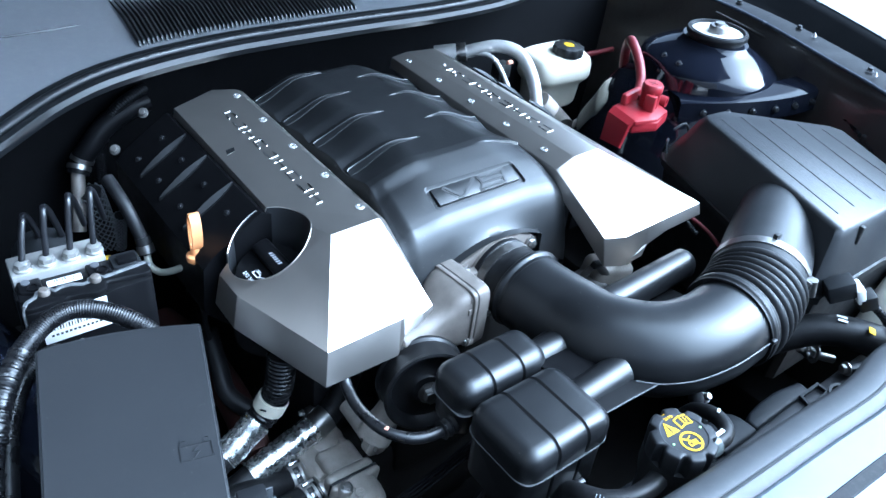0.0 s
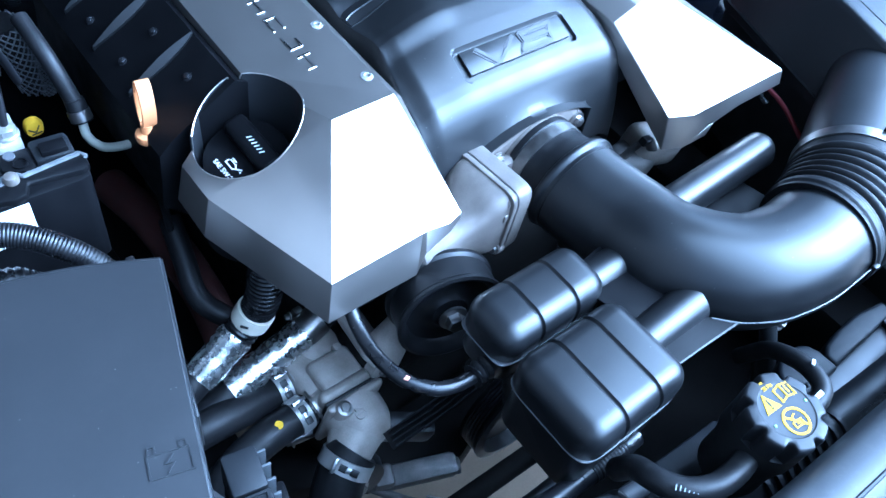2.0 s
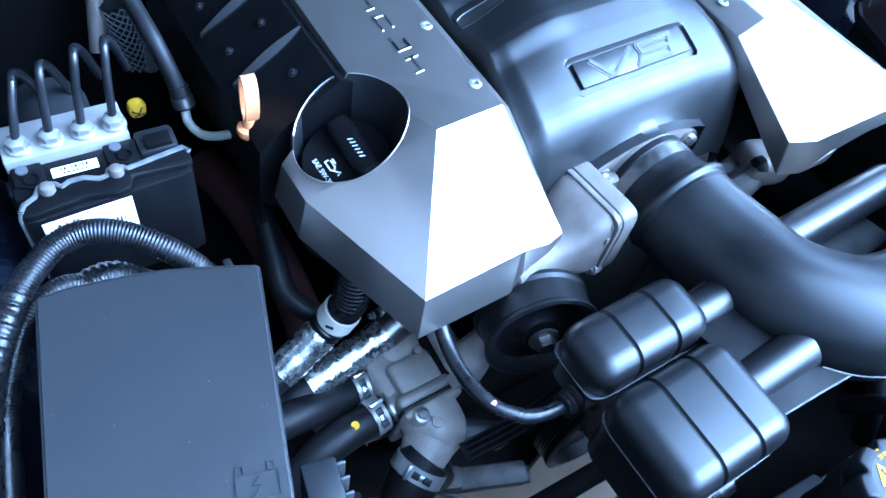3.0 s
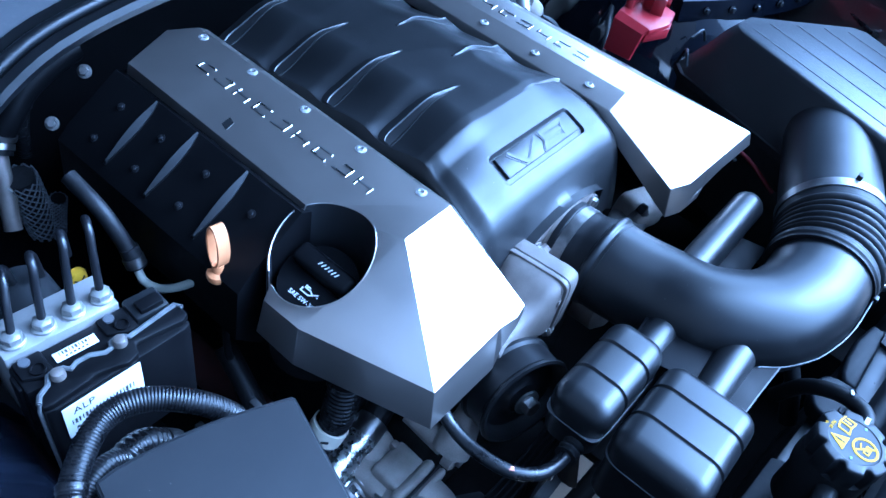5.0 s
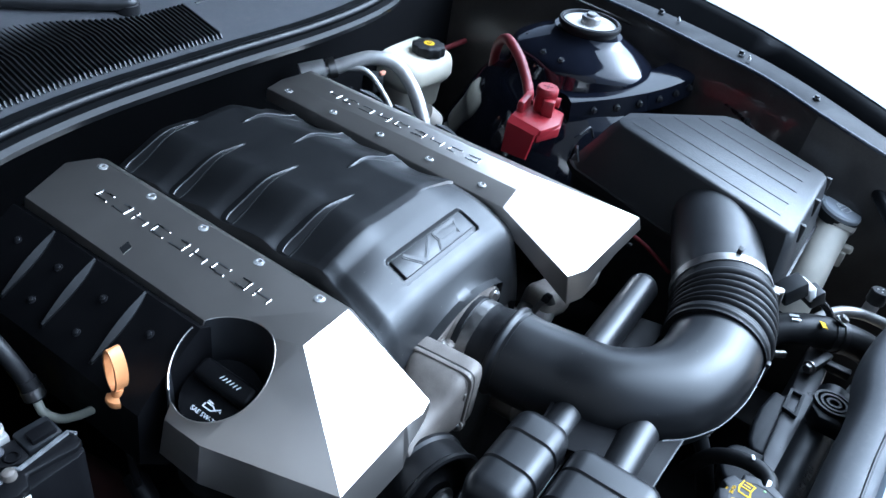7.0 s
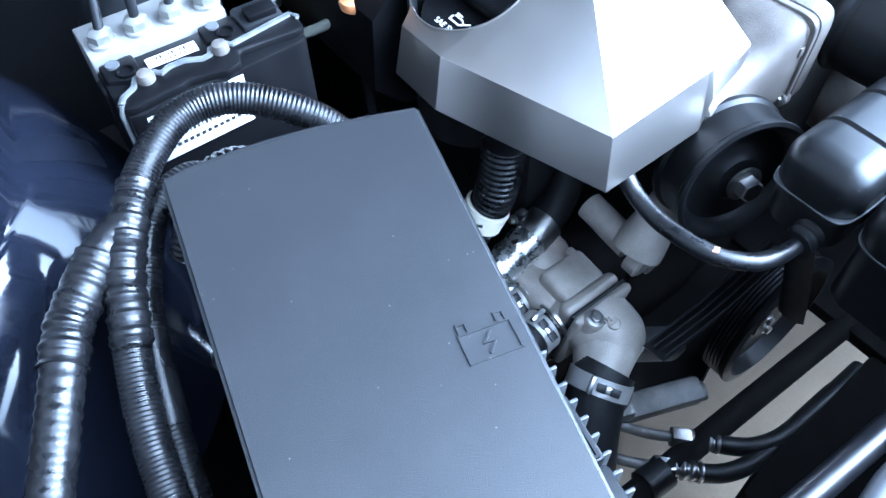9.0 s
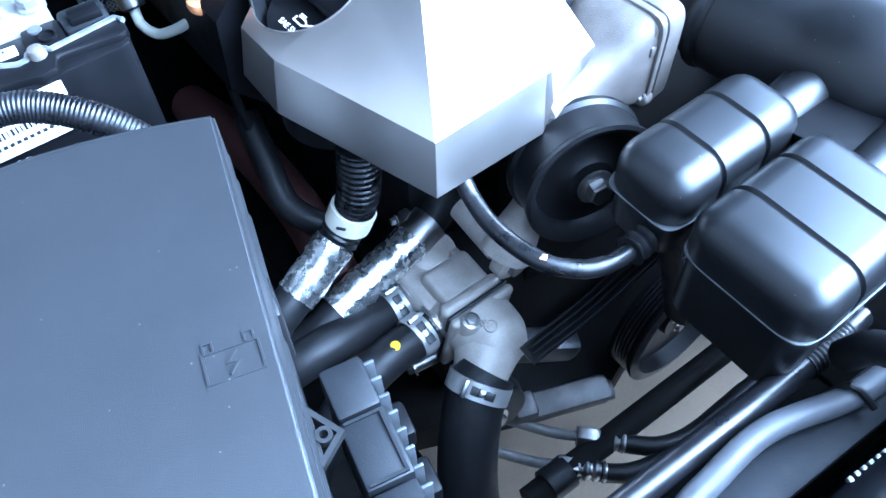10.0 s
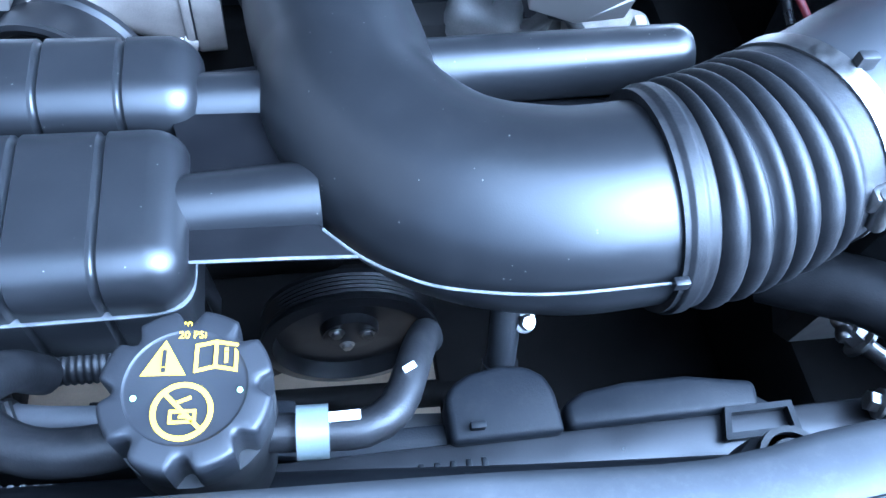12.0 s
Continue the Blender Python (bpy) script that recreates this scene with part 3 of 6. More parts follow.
    for k in range(4):
        part("crescent_rib", crescent(-0.012, -0.1245, 0.068 + 0.0815 * k, 0.066 + 0.0805 * k, 0.0130, 0.8), PLASTIC, top, angle=25)
    for k in range(3):
        part("crescent_rib", crescent(0.024, 0.121, 0.107 + 0.083 * k, 0.097 + 0.081 * k, 0.0135, 0.95), PLASTIC, top, angle=25)
    m = basis((0.003, -0.031, 0.8996), (1, 0, 0), (0, 0.03, 0.0126))
    w, h = 0.138, 0.0345
    panel = part("badge_panel", moved(box((0.0005, 0.0003, -0.0022), (w - .011, h - .0105, .0036), .0009), m), PLASTIC, top)
    big = m @ Matrix.Translation((0, -0.0003, -0.0001))
    vee = [(-.050, .0085, -.030, -.0080), (-.030, -.0080, -.024, -.0080), (-.024, -.0080, -.006, .0085)]
    eight = [(.004, .0085, .042, .0085), (.008, .0003, .040, .0003), (.004, -.0080, .042, -.0080), (.004, .0085, .008, .0003), (.008, .0003, .004, -.0080), (.042, .0085, .040, .0003), (.040, .0003, .042, -.0080)]
    slant = big @ Matrix(((1, .35, 0, .002), (0, 1, 0, 0), (0, 0, 1, 0), (0, 0, 0, 1)))
    part("badge_outline", strips(vee + eight, .0056, slant, .0003), INK, panel, "dark letter outline")
    part("badge_letters", strips(vee + eight, .0022, slant, .0010), PLASTIC, panel, "raised black letters")
    return top


manifold_cover()


HOLE = (-0.251, 0.020, 0.046)
WELL = mat("well_plastic", (0.012, 0.0125, 0.014), 0.42, bump=0.1)


def rail_cover(side):
    s = side
    if s < 0:
        T = dict(A=(-.131, .326, .898), R=(-.166, .350, .8975), B=(-.231, .325, .895), C=(-.232, .062, .888), D=(-.306, .033, .840), E=(-.306, -.011, .841), F=(-.267, -.133, .8365), J=(-.174, -.1297, .8365), K=(-.169, -.1296, .8365), L=(-.147, -.1320, .8350), G=(-.131, -.1285, .8365), H=(-.129, -.028, .889), I=(-.203, -.0315, .8975), N=(-.139, -.030, .8975), M=(-.139, .331, .901))
        low = dict(A=(-.130, .328, .880), R=(-.166, .353, .878), B=(-.235, .328, .872), C=(-.238, .066, .862), D=(-.313, .035, .800), E=(-.314, -.014, .800), F=(-.274, -.142, .798), J=(-.182, -.140, .795), K=(-.174, -.1385, .818), L=(-.146, -.1345, .825), G=(-.131, -.1300, .831), H=(-.126, -.03, .870))
        order = "ARBCDEFJKLGH"
        tops = ["MRBCIN", "AMNH", "CDEFI", "IFJKLGHN"]
    else:
        T = dict(A=(.132, .338, .8975), B=(.218, .335, .899), C=(.246, .10, .880), D=(.262, -.02, .874), E=(.272, -.06, .868), F=(.294, -.1655, .8565), L=(.230, -.1603, .8492), K=(.2005, -.1582, .8456), S=(.1975, -.1580, .8452), J=(.160, -.1552, .8410), G=(.130, -.1445, .8425), H=(.130, -.044, .891), I=(.205, -.045, .903), N=(.160, -.044, .9025), M=(.160, .337, .9025), P=(.208, .10, .902), Q=(.206, .33, .902))
        low = dict(A=(.130, .339, .880), B=(.232, .337, .872), C=(.254, .10, .855), D=(.270, -.02, .845), E=(.28, -.06, .835), F=(.292, -.172, .8415), L=(.232, -.166, .832), K=(.2005, -.1625, .818), S=(.1975, -.1625, .801), J=(.166, -.158, .793), G=(.134, -.1515, .800), H=(.127, -.046, .870))
        order = "ABCDEFLKSJGH"
        tops = ["MQPIN", "AMNH", "QBCP", "PCDI", "DEI", "EFI", "IFLKSJGHN", "ABQM"]
    names = list(T)
    verts = [T[k] for k in names] + [low[k] for k in order]
    at = {k: i for i, k in enumerate(names)}
    lo = {k: len(names) + i for i, k in enumerate(order)}
    faces = [[at[k] for k in f] for f in tops]
    if s < 0:
        faces.append([at["A"], at["M"], at["R"]])
    for a, b in zip(order, order[1:] + order[0]):
        faces.append([at[a], at[b], lo[b], lo[a]])
    faces.append([lo[k] for k in order])
    label = "silver fuel rail cover with raised marks and round filler opening" if s < 0 else "silver fuel rail cover with raised marks and faceted end"
    top = thing("fuel_rail_cover", (s * 0.2, 0.1, 0.80), label, "engine trim", "fuel rail covers")
    bm = solid(verts, faces)
    bmesh.ops.triangulate(bm, faces=[f for f in bm.faces if len(f.verts) > 4])
    bmesh.ops.dissolve_limit(bm, angle_limit=radians(2), verts=bm.verts, edges=bm.edges)
    sharp = [e for e in bm.edges if len(e.link_faces) == 2 and e.calc_face_angle(0) > radians(12)]
    bmesh.ops.bevel(bm, geom=sharp, offset=0.0012, segments=2, affect="EDGES", profile=0.5, clamp_overlap=True)
    tree = BVHTree.FromBMesh(bm)
    skin = lambda x, y: tree.ray_cast(Vector((x, y, 1)), Vector((0, 0, -1)))[0].z
    if s < 0:
        ring = [Vector((HOLE[0] + HOLE[2] * math.cos(a), HOLE[1] + HOLE[2] * math.sin(a), 1)) for a in [2 * math.pi * k / 72 for k in range(72)]]
        hits = [tree.ray_cast(p, Vector((0, 0, -1)))[0] for p in ring]
        rim = [Vector((p.x, p.y, h.z)) if h and h.z > 0.81 else Vector((p.x, p.y, min(0.888, 0.886 + 0.578 * (p.x + 0.203) + 0.233 * (p.y + 0.032)))) for p, h in zip(ring, hits)]
        bm = cut(bm, moved(lathe([(HOLE[2], 0.76), (HOLE[2], 0.95)], None, 72), Matrix.Translation((HOLE[0], HOLE[1], 0))))
    part("shell", bm, SILVER, top, angle=14)
    if s < 0:
        c = Vector((HOLE[0], HOLE[1], 0))
        out = lambda p, k, z: Vector((c.x + (p.x - c.x) * k, c.y + (p.y - c.y) * k, z))
        part("filler_well", loft([[out(p, 1.045, 0.79) for p in rim], [out(p, 1.04, p.z - 0.002) for p in rim], [out(p, 1.0, p.z - 0.0006) for p in rim], [out(p, 0.985, p.z - 0.003) for p in rim], [out(p, 0.96, 0.80) for p in rim]], caps=False), WELL, top, "black round well")
        part("well_rim", sweep(rim + rim[:1], 0.0007, 6, smooth=False), SILVER, top, "thin bright rim")
    if s < 0:
        # no slot is cut: a black inlay paints the shade inside it
        part("slot_shade", prism([(-.222, .184), (-.210, .187), (-.207, .196), (-.219, .194)], .885, lambda x, y: skin(x, y) + .0004), DARKPL, top, "small dark inlay for the shade in a slot")
    # screws along the inner edge
    for k in range(5):
        y = 0.0785 * k - (0.004 if s > 0 else 0)
        sc = part("screw", join(lathe([(0.0060, 0), (0.0057, 0.0006), (0.0048, 0.0007), (0.0041, 0.0013), (0.0028, 0.0014), (0.0024, 0.0002), (0.0005, 0.0001)], axis((s * 0.1455, y, skin(s * 0.1455, y) - .0002), (0, 0, 1)), 20)), SCREWHEAD, top)
    # raised marks as plain bars along the cover
    x0, y0, pitch = (-0.1765, 0.157, 0.0285) if s < 0 else (0.1810, 0.146, 0.0285)
    w, h = 0.0085, 0.0052
    shapes = ([(-w, h, w, h), (-w, -h, w, -h), (-w, -h, -w, h)], [(-w, -h, -w, h), (-w, 0, w, 0), (w, -h, w, h * .2)], [(-w, -h, w, -h), (w, -h, w, h), (-w * .2, h, w, h)])
    for k in range(9):
        cx, cy = x0, y0 - s * (k - 4) * pitch * -1
        e = .006
        up = Vector((2 * e, 0, skin(cx + e, cy) - skin(cx - e, cy)))
        run = Vector((0, 2 * e, skin(cx, cy + e) - skin(cx, cy - e)))
        turn = basis((cx, cy, skin(cx, cy) + .0002), run * s, up * -s)
        part("raised_mark", strips(shapes[k * 2 % 3], 0.0018, turn, 0.0006), EDGE, top, "raised bright bars")
    return top


rail_cover(-1)
rail_cover(1)


def coil_cover(side):
    s = side
    top = thing("coil_cover", (s * 0.27, 0.2, 0.75), "matt black ribbed coil cover beside the silver trim", "engine cover", "coil covers")
    prof = ((0.228, 0.880), (0.240, 0.886), (0.300, 0.846), (0.314, 0.832), (0.318, 0.77), (0.29, 0.74), (0.228, 0.74))
    y0 = 0.058 if s < 0 else -0.01
    part("shell", loft([[(s * x, y, z) for x, z in prof] for y in (y0, y0 + 0.004, 0.330, 0.334)]), MATTPL, top)
    for y in (0.262, 0.200, 0.128):
        pts = []
        for k in range(9):
            t = k / 8
            x = 0.242 + 0.064 * t
            z = 0.8848 - 0.0428 * t
            b = 0.0045 * math.sin(math.pi * t ** 0.8) + 0.0006
            pts.append([(s * x, y + 0.002 - b, z - 0.002), (s * x, y - b, z + 0.004), (s * x, y + 0.001, z + 0.0050 + 0.005 * math.sin(math.pi * t)), (s * x, y + 0.006, z - 0.002)])
        part("fin", loft(pts), PLASTIC, top)
    for x, y in ((0.264, 0.098), (0.262, 0.165), (0.262, 0.232), (0.294, 0.165), (0.294, 0.232), (0.296, 0.296), (0.262, 0.296)):
        z = 0.886 - (x - 0.240) * 0.667
        part("bolt", hexbolt((s * x, y, z), (s * 0.55, 0, 0.83), 0.0030, 0.003), BLACKMETAL, top)
    return top


coil_cover(-1)
coil_cover(1)
tagged(part("engine_block", join(box((0, 0.20, 0.60), (0.44, 0.44, 0.40), 0.02), box((0, 0.12, 0.78), (0.24, 0.40, 0.10), 0.02)), BLACKMETAL), "dark metal engine block under the covers", "engine")


def oil_cap():
    g = basis((-0.254, 0.020, 0.838), (0.04, -1, -0.06), (1, 0, 0.28))
    top = thing("oil_filler_cap", (-0.254, 0.020, 0.80), "black plastic oil filler cap with white print and raised grip", "cap")
    part("cap_body", moved(lathe([(0.028, -0.05), (0.036, -0.03), (0.0385, -0.006), (0.037, -0.001), (0.033, 0.0), (0.0, 0.0)], None, 44), g), MATTPL, top)
    part("grip", moved(box((0, 0.010, 0.005), (0.066, 0.022, 0.016), 0.006, 3), g), MATTPL, top)
    part("print_grade", lettering("SAE 5W-30", 0.0062, g @ Matrix.Translation((0.002, -0.0235, 0.0004)), 0.0002), WHITEINK, top, "white print")
    part("print_can", strips([(-.009, -.003, .003, -.003), (-.007, .003, .002, .003), (-.009, -.003, -.009, .001), (.003, -.003, .012, .004), (.002, .003, .006, .0005), (-.004, .003, -.004, .0055), (-.007, .0055, -.001, .0055), (.0135, .001, .0135, .0015)], 0.0015, g @ Matrix.Translation((0.002, -0.0145, 0.0004)) @ Matrix.Diagonal((.78, .78, 1, 1)), 0.0002), WHITEINK, top, "white oil can symbol")
    part("print_name", strips([(-.011 + .0040 * k, -.0016, -.0093 + .0040 * k, .0018) for k in range(6)], 0.0009, g @ Matrix.Translation((.006, 0.010, 0.0131)), 0.0002), WHITEINK, top, "white bars")
    part("neck", lathe([(0.044, 0.74), (0.044, 0.792), (0.03, 0.80), (0.001, 0.80)], Matrix.Translation((-0.252, 0.02, 0)), 36), DARKPL, top)


oil_cap()


def dipstick():
    top = thing("oil_dipstick", (-0.309, 0.090, 0.828), "orange tan plastic dipstick loop handle", "dipstick")
    part("handle_base", lathe([(0.004, -0.010), (0.0055, -0.004), (0.0105, -0.003), (0.0115, 0.001), (0.0105, 0.004), (0.006, 0.006), (0.0052, 0.014), (0.001, 0.0142)], Matrix.Translation((-0.309, 0.090, 0.828)), 22), TAN, top)
    c, way, up = Vector((-0.3065, 0.092, 0.862)), Vector((0.12, 0.99, 0)), Vector((0.03, 0.03, 1))
    loop = [c + way * 0.0090 * math.cos(a) + up * 0.023 * math.sin(a) for a in [2 * math.pi * k / 28 for k in range(29)]]
    nrm = way.cross(up).normalized()
    rings = [[p + nrm * w + (p - c).normalized() * t for w, t in ((-0.0058, -0.0013), (0.0058, -0.0013), (0.0062, 0), (0.0058, 0.0016), (-0.0058, 0.0016), (-0.0062, 0))] for p in loop]
    part("loop", loft(rings, caps=False), TAN, top, angle=30)
    part("tube", sweep([(-0.309, 0.090, 0.82), (-0.306, 0.085, 0.70), (-0.29, 0.07, 0.55)], 0.004, 12), DARKPL, top)


dipstick()


# ---- throttle and intake ----
TZ = 0.812


def throttle():
    top = thing("throttle_body", (0, -0.11, 0.75), "cast aluminium throttle body with bolted side housing", "throttle body")
    outline = [(.064, .822), (.063, .835), (.055, .840), (.034, .8475), (.010, .8525), (-.008, .8530), (-.022, .849), (-.045, .838), (-.066, .834), (-.086, .836), (-.088, .826), (-.086, .800), (-.060, .775), (-.035, .762), (0, .756), (.035, .762), (.058, .785)]
    part("mount_flange", moved(prism([(x, z) for x, z in outline], 0, 0.008, 0.002), Matrix(((1, 0, 0, 0), (0, 0, -1, -0.0795), (0, 1, 0, 0), (0, 0, 0, 1)))), ALU, top)
    part("flange_step", lathe([(0.0465, 0), (0.0465, 0.003), (0.0445, 0.006), (0.0445, 0.03), (0.040, 0.03)], axis((0.002, -0.087, 0.8065), (0, -1, 0)), 44), ALU, top)
    for x, z in ((-.0507, .8235), (.0556, .8285), (-.042, .775), (.047, .776)):
        part("bolt_pad", lathe([(.0095, 0), (.0092, .002), (.008, .0026), (.001, .0026)], axis((x, -.0870, z), (0, -1, 0)), 24), ALU, top)
        part("bolt", hexbolt((x, -0.0895, z), (0, -1, 0), 0.0062, 0.006), STEEL, top)
    # the motor and gear housing on the side: thick plate, seam, lid and barrel
    m = basis((-0.081, -0.108, 0.800), (0.09, -0.995, 0), (0, 0, 1))
    slab = lambda a, b, r, z0, z1: prism([(x + .02 * y * (x / a), y) for x, y in superround(a, b, 40, .28)], z0, z1, r, 2)
    part("case_plate", moved(slab(.039, .0435, .003, -.018, -.0006), m), ALU, top)
    part("case_gasket", moved(slab(.0382, .0427, .0004, -.0010, .0006), m), DARKPL, top)
    part("case_lid", moved(slab(.0385, .0430, .002, .0004, .006), m), ALU, top)
    rings = []
    for d, w_, h_, dz in ((.005, .072, .082, 0), (.012, .070, .079, 0), (.022, .064, .071, -.002), (.032, .056, .060, -.005), (.042, .050, .051, -.007), (.056, .046, .045, -.008), (.086, .042, .042, -.008), (.092, .040, .040, -.008), (.0945, .034, .034, -.008)):
        rings.append([m @ Vector((x + .004 * smooth01(.02, .05, d), z + dz, d)) for x, z in superround(w_ / 2, h_ / 2, 36, .36 + .5 * smooth01(.02, .06, d))])
    part("gear_case", loft(rings), ALU, top)
    part("bore_block", box((-.045, -.094, .798), (.050, .016, .060), .006, 2), ALU, top)
    for dx, dz in ((.0285, .0300), (.0330, -.0300), (-.0340, .0285)):
        way = m.to_3x3() @ Vector((0, .25, 1))
        part("screw_boss", lathe([(.0066, -.006), (.0066, .0022), (.0056, .003), (.001, .003)], axis(m @ Vector((dx, dz, .006)), way), 20), ALU, top)
        part("bolt", lathe([(.0046, 0), (.0046, .0022), (.0036, .0034), (.0016, .0036), (.0014, .0022), (.0003, .0022)], axis(m @ Vector((dx, dz, .0088)), way), 20), STEEL, top)
    for dx, dz in ((.0150, .0345), (.0325, .0165)):
        part("lug", moved(box((dx, dz, .0085), (.0080, .0085, .006), .0010), m), ALU, top)
    return top


throttle()


def chamber(x0, x1, y0, y1, low, high, r):
    """A moulded box with rounded edges and two grooves round it."""
    w = x1 - x0
    cuts = [x0 + w / 3, x0 + 2 * w / 3]
    xs = [(x0 + r * (1 - math.cos(a)), 1 - math.sin(a)) for a in [math.pi / 2 * k / 6 for k in range(7)]]
    xs += [(x1 - (x - x0), k) for x, k in xs]
    for c in cuts:
        xs += [(c + d, -k) for d, k in ((-.0024, .0001), (-.0014, .0016), (-.0007, .0024), (.0007, .0024), (.0014, .0016), (.0024, .0001))]
    rings = []
    for x, k in sorted(xs):
        inset = r * k if k >= 0 else -k
        rings.append([(x, y, max(z, low)) for y, z in roundrect(y0 + inset, y1 - inset, low, high - inset, max(r - inset, .002))])
    return loft(rings)


def roundrect(y0, y1, z0, z1, r):
    out = []
    for cy, cz, a0 in ((y1 - r, z1 - r, 0), (y0 + r, z1 - r, 90)):
        out += [(cy + r * math.cos(radians(a0 + 15 * k)), cz + r * math.sin(radians(a0 + 15 * k))) for k in range(7)]
    return out + [(y0, z0 + .002), (y0 + .002, z0), (y1 - .002, z0), (y1, z0 + .002)]


def intake_duct():
    top = thing("air_intake_duct", (0.1, -0.3, 0.77), "satin black plastic intake duct with bellows and steel clamps", "intake duct")
    part("bend", sweep([(0.003, -0.138, TZ), (0.004, -0.163, TZ - 0.001), (0.010, -0.205, 0.811), (0.016, -0.257, 0.8155), (0.053, -0.3035, 0.8185), (0.1045, -0.3232, 0.8235), (0.158, -0.3240, 0.8275)], lambda s, t: 0.0495 + 0.0035 * smooth01(0.03, 0.2, s), 48, 0.005), TUBEPL, top, angle=60)
    part("cuff", sweep([(0.002, -0.0925, 0.8065), (0.0025, -0.115, 0.8075), (0.003, -0.150, 0.8105)], lambda s, t: 0.0452 + (0.0016 if s < 0.006 else 0) + 0.003 * smooth01(0.030, 0.046, s), 44, 0.002), RUBBER, top)
    part("duct_lip", sweep([(0.003, -0.1365, TZ - 0.0005), (0.003, -0.150, TZ - 0.0005)], lambda s, t: 0.0500 + 0.0030 * math.sin(math.pi * min(1.0, s / 0.0085)) ** 0.5, 48, 0.001), TUBEPL, top)
    part("clamp_band", sweep([(0.002, -0.1005, 0.8068), (0.002, -0.1125, 0.8072)], 0.0466, 44, 0.004), STEEL, top, "bright steel clamp band")
    bel = [(0.150, -0.3222, 0.8255), (0.175, -0.3205, 0.828), (0.205, -0.314, 0.832), (0.225, -0.307, 0.8345), (0.241, -0.300, 0.836)]

    def rib(s, t):
        if s < 0.018:
            return 0.0600 if 0.004 < s < 0.012 else 0.0582
        if s > t - 0.016:
            return 0.0590
        return 0.0545 + 0.0070 * abs(math.sin(math.pi * (s - 0.018) / 0.0107)) ** 0.55
    part("bellows", sweep(bel, rib, 48, 0.0013), RUBBER, top, "black ribbed bellows", angle=60)
    part("clamp_band", sweep([(0.2395, -0.3006, 0.8358), (0.2505, -0.2955, 0.837)], 0.0604, 48, 0.004), STEEL, top, "bright steel clamp band")
    part("clamp_screw", join(box((0.256, -0.352, 0.862), (0.016, 0.012, 0.012), 0.002), lathe([(0.005, -0.012), (0.005, 0.012)], axis((0.257, -0.357, 0.858), (0.2, -0.1, -1)), 12)), STEEL, top)
    part("clamp_tab", box((0.249, -0.298, 0.899), (0.010, 0.006, 0.008), 0.001), DARKPL, top)
    part("seam_flange", sweep([(-0.010, -0.325, 0.8225), (0.006, -0.3415, 0.8230), (0.022, -0.3545, 0.8265), (0.045, -0.367, 0.831), (0.09, -0.3772, 0.837), (0.151, -0.3785, 0.841)], 0.0008, 8), SEAMPL, top)
    # resonator boxes with their plate and necks
    plate = [(-0.090, -0.222), (-0.030, -0.215), (-0.010, -0.25), (-0.012, -0.322), (0.006, -0.3415), (-0.080, -0.3375), (-0.080, -0.262)]
    part("plate_edge", sweep([(-0.078, -0.3377, 0.8215), (-0.03, -0.3395, 0.8220), (0.006, -0.3415, 0.8225)], 0.0009, 6, smooth=False), SEAMPL, top)
    part("seam_tab", box((0.151, -0.3795, 0.842), (0.008, 0.005, 0.006), 0.0012), TUBEPL, top)
    part("plate", prism(plate, 0.819, 0.8225, 0.001), MATTPL, top)
    part("neck", sweep([(-0.085, -0.235, 0.812), (-0.02, -0.235, 0.813)], 0.0178, 24), TUBEPL, top)
    part("neck", sweep([(-0.09, -0.305, 0.815), (-0.01, -0.303, 0.818)], lambda s, t: 0.0175 + 0.002 * s / t, 24), TUBEPL, top)

    for x0, x1, y0, y1, low, high in ((-0.190, -0.072, -0.354, -0.262, 0.745, 0.8385), (-0.186, -0.066, -0.256, -0.198, 0.770, 0.8385)):
        body = part("resonator_chamber", chamber(x0, x1, y0, y1, high - 0.036, high, 0.018), TUBEPL, top, angle=50)
        part("lower_half", chamber(x0 + 0.004, x1 - 0.004, y0 + 0.003, y1 - 0.003, low, high - 0.030, 0.014), TUBEPL, body, angle=50)
        part("seam_line", moved(prism(superround((x1 - x0) / 2 + .0008, (y1 - y0) / 2 + .0008, 64, .30), high - .0365, high - .0356), Matrix.Translation(((x0 + x1) / 2, (y0 + y1) / 2, 0))), SEAMPL, body)
    part("branch_web", prism([(0.05, -0.262), (0.05, -0.215), (0.175, -0.222), (0.185, -0.262)], 0.798, 0.8005), MATTPL, top)
    # flat sided tube behind the bend
    part("side_branch", sweep([(0.05, -0.216, 0.812), (0.214, -0.216, 0.820)], lambda s, t: 0.0190 if s < t - 0.006 else 0.0155, 24, flat=1.1), TUBEPL, top)
    return top


intake_duct()


